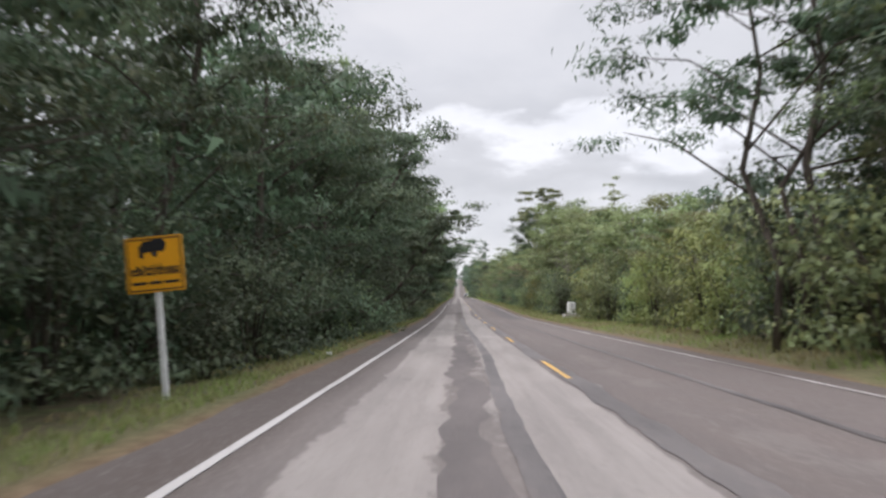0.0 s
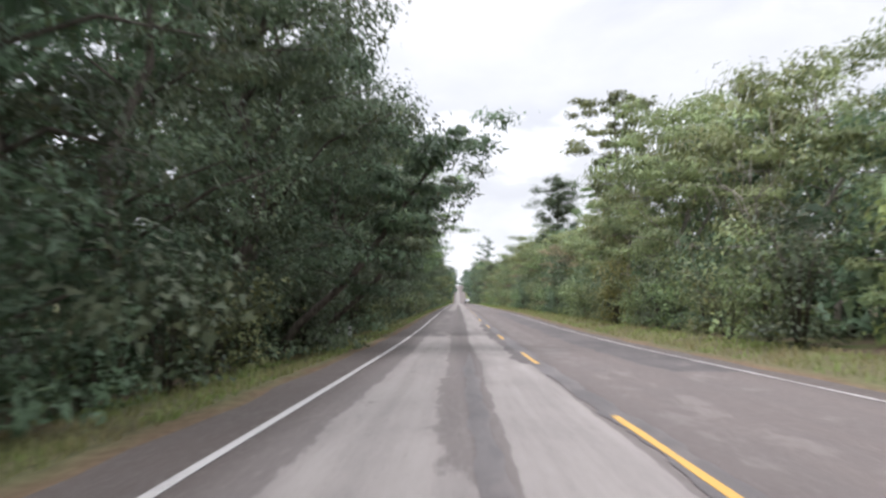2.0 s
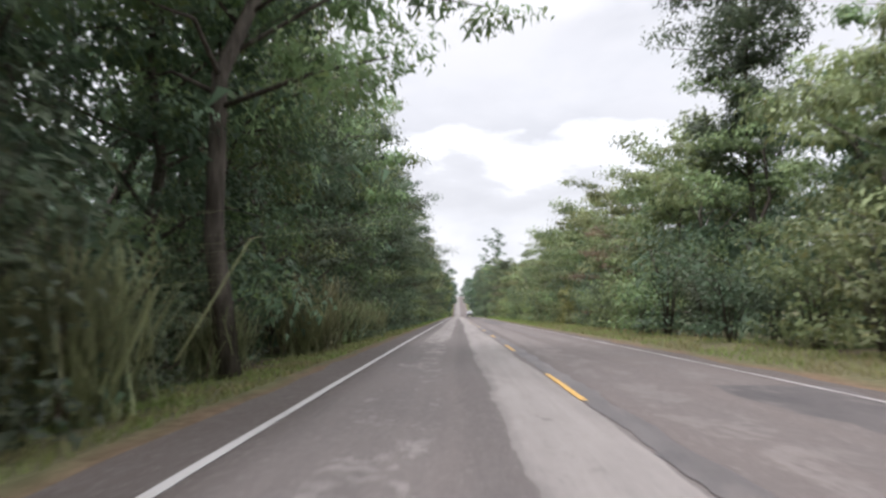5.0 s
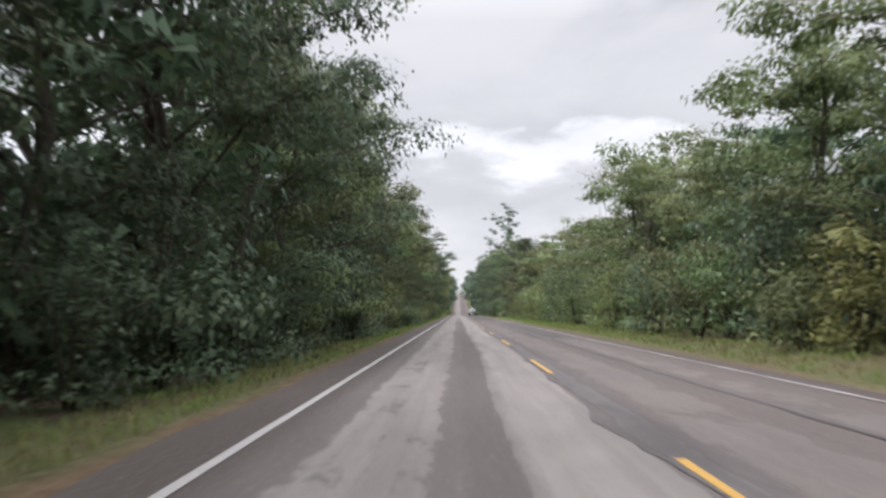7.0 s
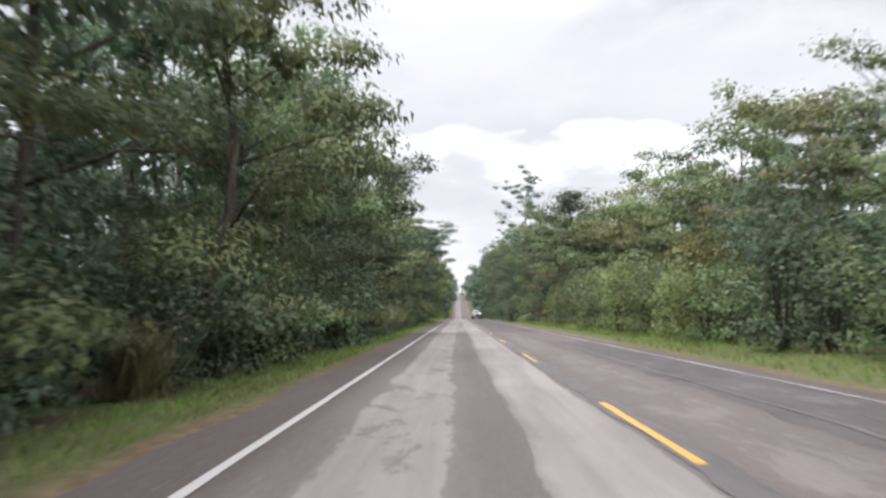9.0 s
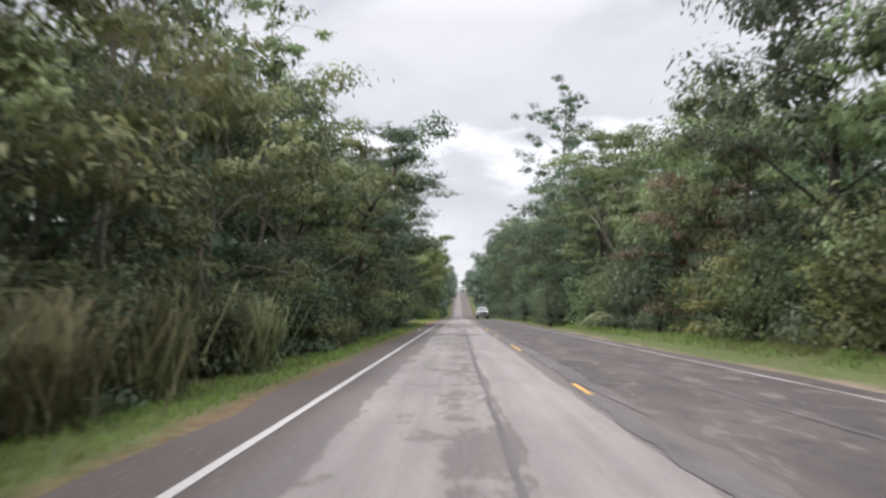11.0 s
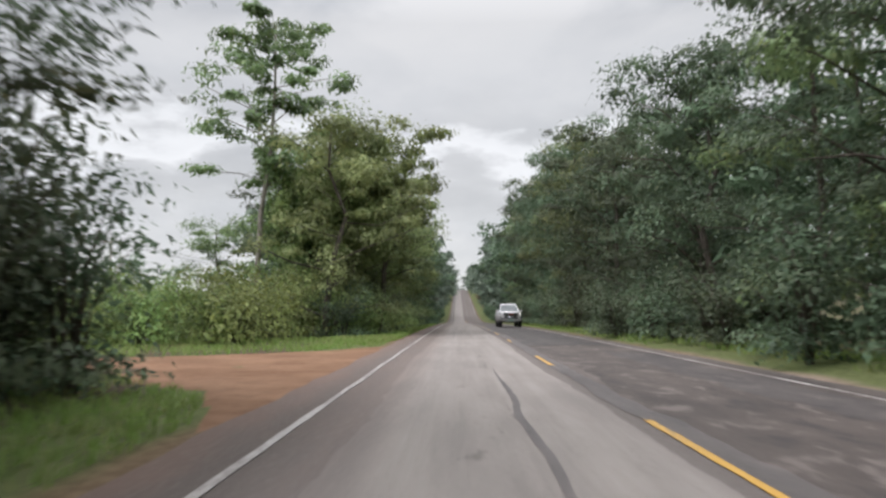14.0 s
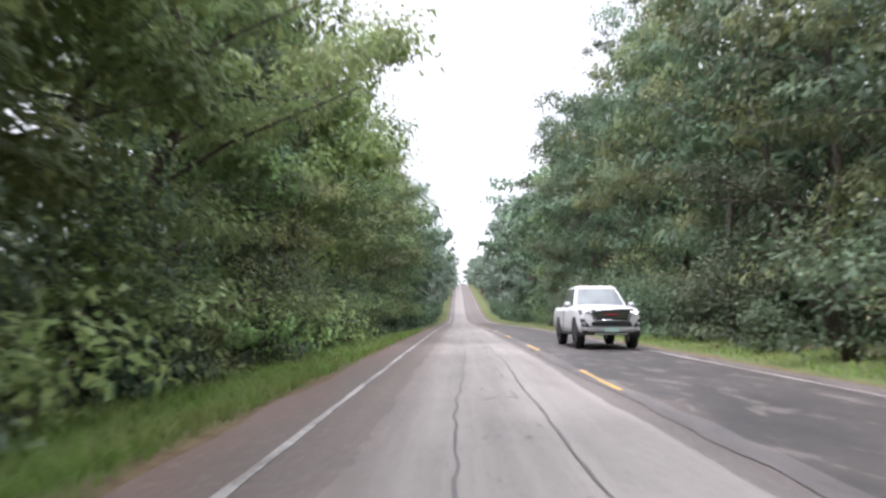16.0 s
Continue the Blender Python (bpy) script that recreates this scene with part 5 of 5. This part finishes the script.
    for (xa, za), (xb, zb) in zip(rim, rim[1:] + rim[:1]):
        v, f = [], []
        tube(v, f, [(xa, -2.645, za), ((xa + xb) / 2, -2.662, (za + zb) / 2), (xb, -2.645, zb)], [.022] * 3, 6)
        smooth(part("surround", mesh_of("surround", v, f, CHROME), CHROME, grille, "chrome grille surround"))
    for z, w in ((.86, .47), (.915, .50), (.975, .53)):
        bm = bmesh.new()
        box(bm, (-w, -2.668, z - .011), (w, -2.63, z + .011), .005)
        part("grille_bar", bm, CHROME, grille, "chrome grille bar")
    bm = bmesh.new()
    box(bm, (-.20, -2.676, .905), (.20, -2.660, .955), .006)
    part("badge", bm, RED, grille, "plain red badge bar")
    intake = part("intake", slab_bm([(-.60, .635), (.60, .635), (.55, .735), (-.55, .735)], -2.668, -2.5, .01), PLASTIC, root, "dark lower intake")
    for z in (.665, .70):
        bm = bmesh.new()
        box(bm, (-.56, -2.676, z - .006), (.56, -2.660, z + .006))
        part("intake_bar", bm, PLASTIC, intake)
    bm = bmesh.new()
    box(bm, (-.86, -2.63, .38), (.86, -2.25, .50), .04)
    bumper = part("bumper", bm, PLASTIC, root, "black lower bumper")
    bm = bmesh.new()
    box(bm, (-.84, -2.645, .50), (.84, -2.25, .62), .04)
    part("bumper_face", bm, CAR_WHITE, bumper, "white bumper face")
    bm = bmesh.new()
    box(bm, (-.50, -2.648, .39), (.50, -2.56, .455), .02)
    part("skid_plate", bm, ALLOY, bumper, "silver skid plate")
    bm = bmesh.new()
    box(bm, (-.23, -2.675, .465), (.23, -2.655, .575), .006)
    part("number_plate", bm, PLATE, bumper, "blank pale number plate")
    for s in (-1, 1):
        lamp = part("headlight", quad_plate([(s * .54, -2.635, .93), (s * .90, -2.46, .93), (s * .935, -2.36, 1.06), (s * .66, -2.605, 1.03)][::s], .08), PLASTIC, root, "swept headlight with a dark surround")
        part("lens", quad_plate([(s * .58, -2.640, .945), (s * .84, -2.520, .945), (s * .885, -2.44, 1.04), (s * .68, -2.615, 1.015)][::s], .03), LENS, lamp, "clear lens")
        bm = bmesh.new()
        bmesh.ops.create_uvsphere(bm, u_segments=10, v_segments=6, radius=.045, matrix=Matrix.Translation((s * .72, -2.58, .985)))
        part("bulb", bm, LIT if s > 0 else LENS, lamp, "lit bulb" if s > 0 else "clear bulb")
        fog = part("fog_lamp_housing", quad_plate([(s * .66, -2.660, .60), (s * .86, -2.56, .60), (s * .90, -2.50, .82), (s * .78, -2.60, .80)][::s], .10), PLASTIC, root, "black fog lamp housing")
        bm = bmesh.new()
        bmesh.ops.create_cone(bm, cap_ends=True, segments=12, radius1=.05, radius2=.045, depth=.05, matrix=pose(s * .79, -2.62, .69, 90, 0, s * 28))
        part("fog_lamp", bm, LENS, fog)
        bm = bmesh.new()
        box(bm, (min(s * .90, s * 1.10), -1.02, 1.13), (max(s * .90, s * 1.10), -.88, 1.29), .04)
        smooth(part("mirror", bm, CAR_WHITE, root, "white door mirror"))
        for y in (-.02, .88):
            bm = bmesh.new()
            box(bm, (min(s * .925, s * .965), y - .1, .97), (max(s * .925, s * .965), y + .1, 1.0), .01)
            part("door_handle", bm, CHROME, root, "chrome door handle")
        bm = bmesh.new()
        box(bm, (min(s * .80, s * .97), -.95, .36), (max(s * .80, s * .97), 1.05, .42), .015)
        part("side_step", bm, PLASTIC, root, "black side step")
        for y in (-1.72, 1.40):
            v, f = [], []
            arch = [(y + .47 * math.cos(radians(a)), .40 + .47 * math.sin(radians(a))) for a in range(-10, 191, 20)]
            bm = bmesh.new()
            a = [bm.verts.new((s * .945, q, z)) for q, z in arch]
            b = [bm.verts.new((s * .70, q, z)) for q, z in arch]
            bm.faces.new(a)
            bm.faces.new(list(reversed(b)))
            for i in range(len(arch)):
                bm.faces.new((a[i], b[i], b[(i + 1) % len(arch)], a[(i + 1) % len(arch)]))
            bmesh.ops.recalc_face_normals(bm, faces=bm.faces)
            part("wheel_arch", bm, PLASTIC, root, "dark wheel arch")
            wheel = new("wheel")
            wheel.parent = root
            wheel.location = (s * .80, y, .385)
            bm = bmesh.new()
            prof = [(.24, -.11), (.35, -.13), (.38, -.10), (.385, 0), (.38, .10), (.35, .13), (.24, .11)]
            rings = [[bm.verts.new((x, r_ * math.cos(t), r_ * math.sin(t))) for r_, x in prof] for t in np.linspace(0, 2 * math.pi, 28, endpoint=False)]
            for i in range(28):
                for k in range(len(prof) - 1):
                    bm.faces.new((rings[i][k], rings[i][k + 1], rings[(i + 1) % 28][k + 1], rings[(i + 1) % 28][k]))
            bmesh.ops.recalc_face_normals(bm, faces=bm.faces)
            smooth(part("tyre", bm, RUBBER, wheel, "black rubber tyre"))
            bm = bmesh.new()
            bmesh.ops.create_cone(bm, cap_ends=True, segments=24, radius1=.25, radius2=.25, depth=.17, matrix=pose(0, 0, 0, 0, 90, 0))
            for k in range(6):
                box(bm, (-.095, -.022, .05), (.095, .022, .245), .008, pose(0, 0, 0, 60 * k, 0, 0))
            part("rim", bm, ALLOY, wheel, "alloy rim")
    # the open bed behind the cab: a dark plate imitates the shade inside
    bm = bmesh.new()
    box(bm, (-.74, 1.12, 1.135), (.74, 2.5, 1.155), .006)
    part("bed_cover", bm, PLASTIC, root, "dark plate for the shaded inside of the open bed")
    y = 372.3 + 2.6
    root.matrix_basis = pose(2.39, y, float(road_z(y)) + .024, math.degrees(math.atan(road_slope(y))), 0, 1.5) @ Matrix.Diagonal((1, 1, 1.09, 1))
    tagged(root, "white double-cab pickup truck with a dark grille", "pickup truck")


def build_litter():
    bm = bmesh.new()
    bmesh.ops.create_icosphere(bm, subdivisions=2, radius=.07)
    for v in bm.verts:
        v.co *= 1 + .45 * noise.noise(v.co * 22)
        v.co.z *= .5
    me = bpy.data.meshes.new("crumpled_paper")
    bm.to_mesh(me)
    bm.free()
    me.materials.append(POST_WHITE)
    ob = new("crumpled_paper", me)
    ob.matrix_basis = pose(-4.0, 288.8, float(road_z(288.8)) + .03, 0, 0, 20)
    tagged(ob, "crumpled white paper lying on the road's edge", "litter", "litter on the verge")
    for x, y, k in ((-4.75, 183.0, .9), (-4.8, 19.2, 1.1)):
        copy_thing(ob, pose(x, y, ground_z(x, y) + .05, 10, 0, 70) @ Matrix.Diagonal((k, k, k, 1)))


def build_stone():
    bm = bmesh.new()
    bmesh.ops.create_icosphere(bm, subdivisions=2, radius=.055)
    for v in bm.verts:
        v.co *= 1 + .35 * noise.noise(v.co * 9)
        v.co.z *= .6
    me = bpy.data.meshes.new("loose_stone")
    bm.to_mesh(me)
    bm.free()
    me.materials.append(BARK)
    ob = new("loose_stone", me)
    ob.matrix_basis = pose(-4.0, 324.8, float(road_z(324.8)) - .06, 0, 0, 30)
    tagged(ob, "dark loose stone lying beside the dirt track", "stone")


build_sign()
build_km_stone()
build_guide_posts()
build_power_line()
build_pickup()
build_litter()
build_stone()
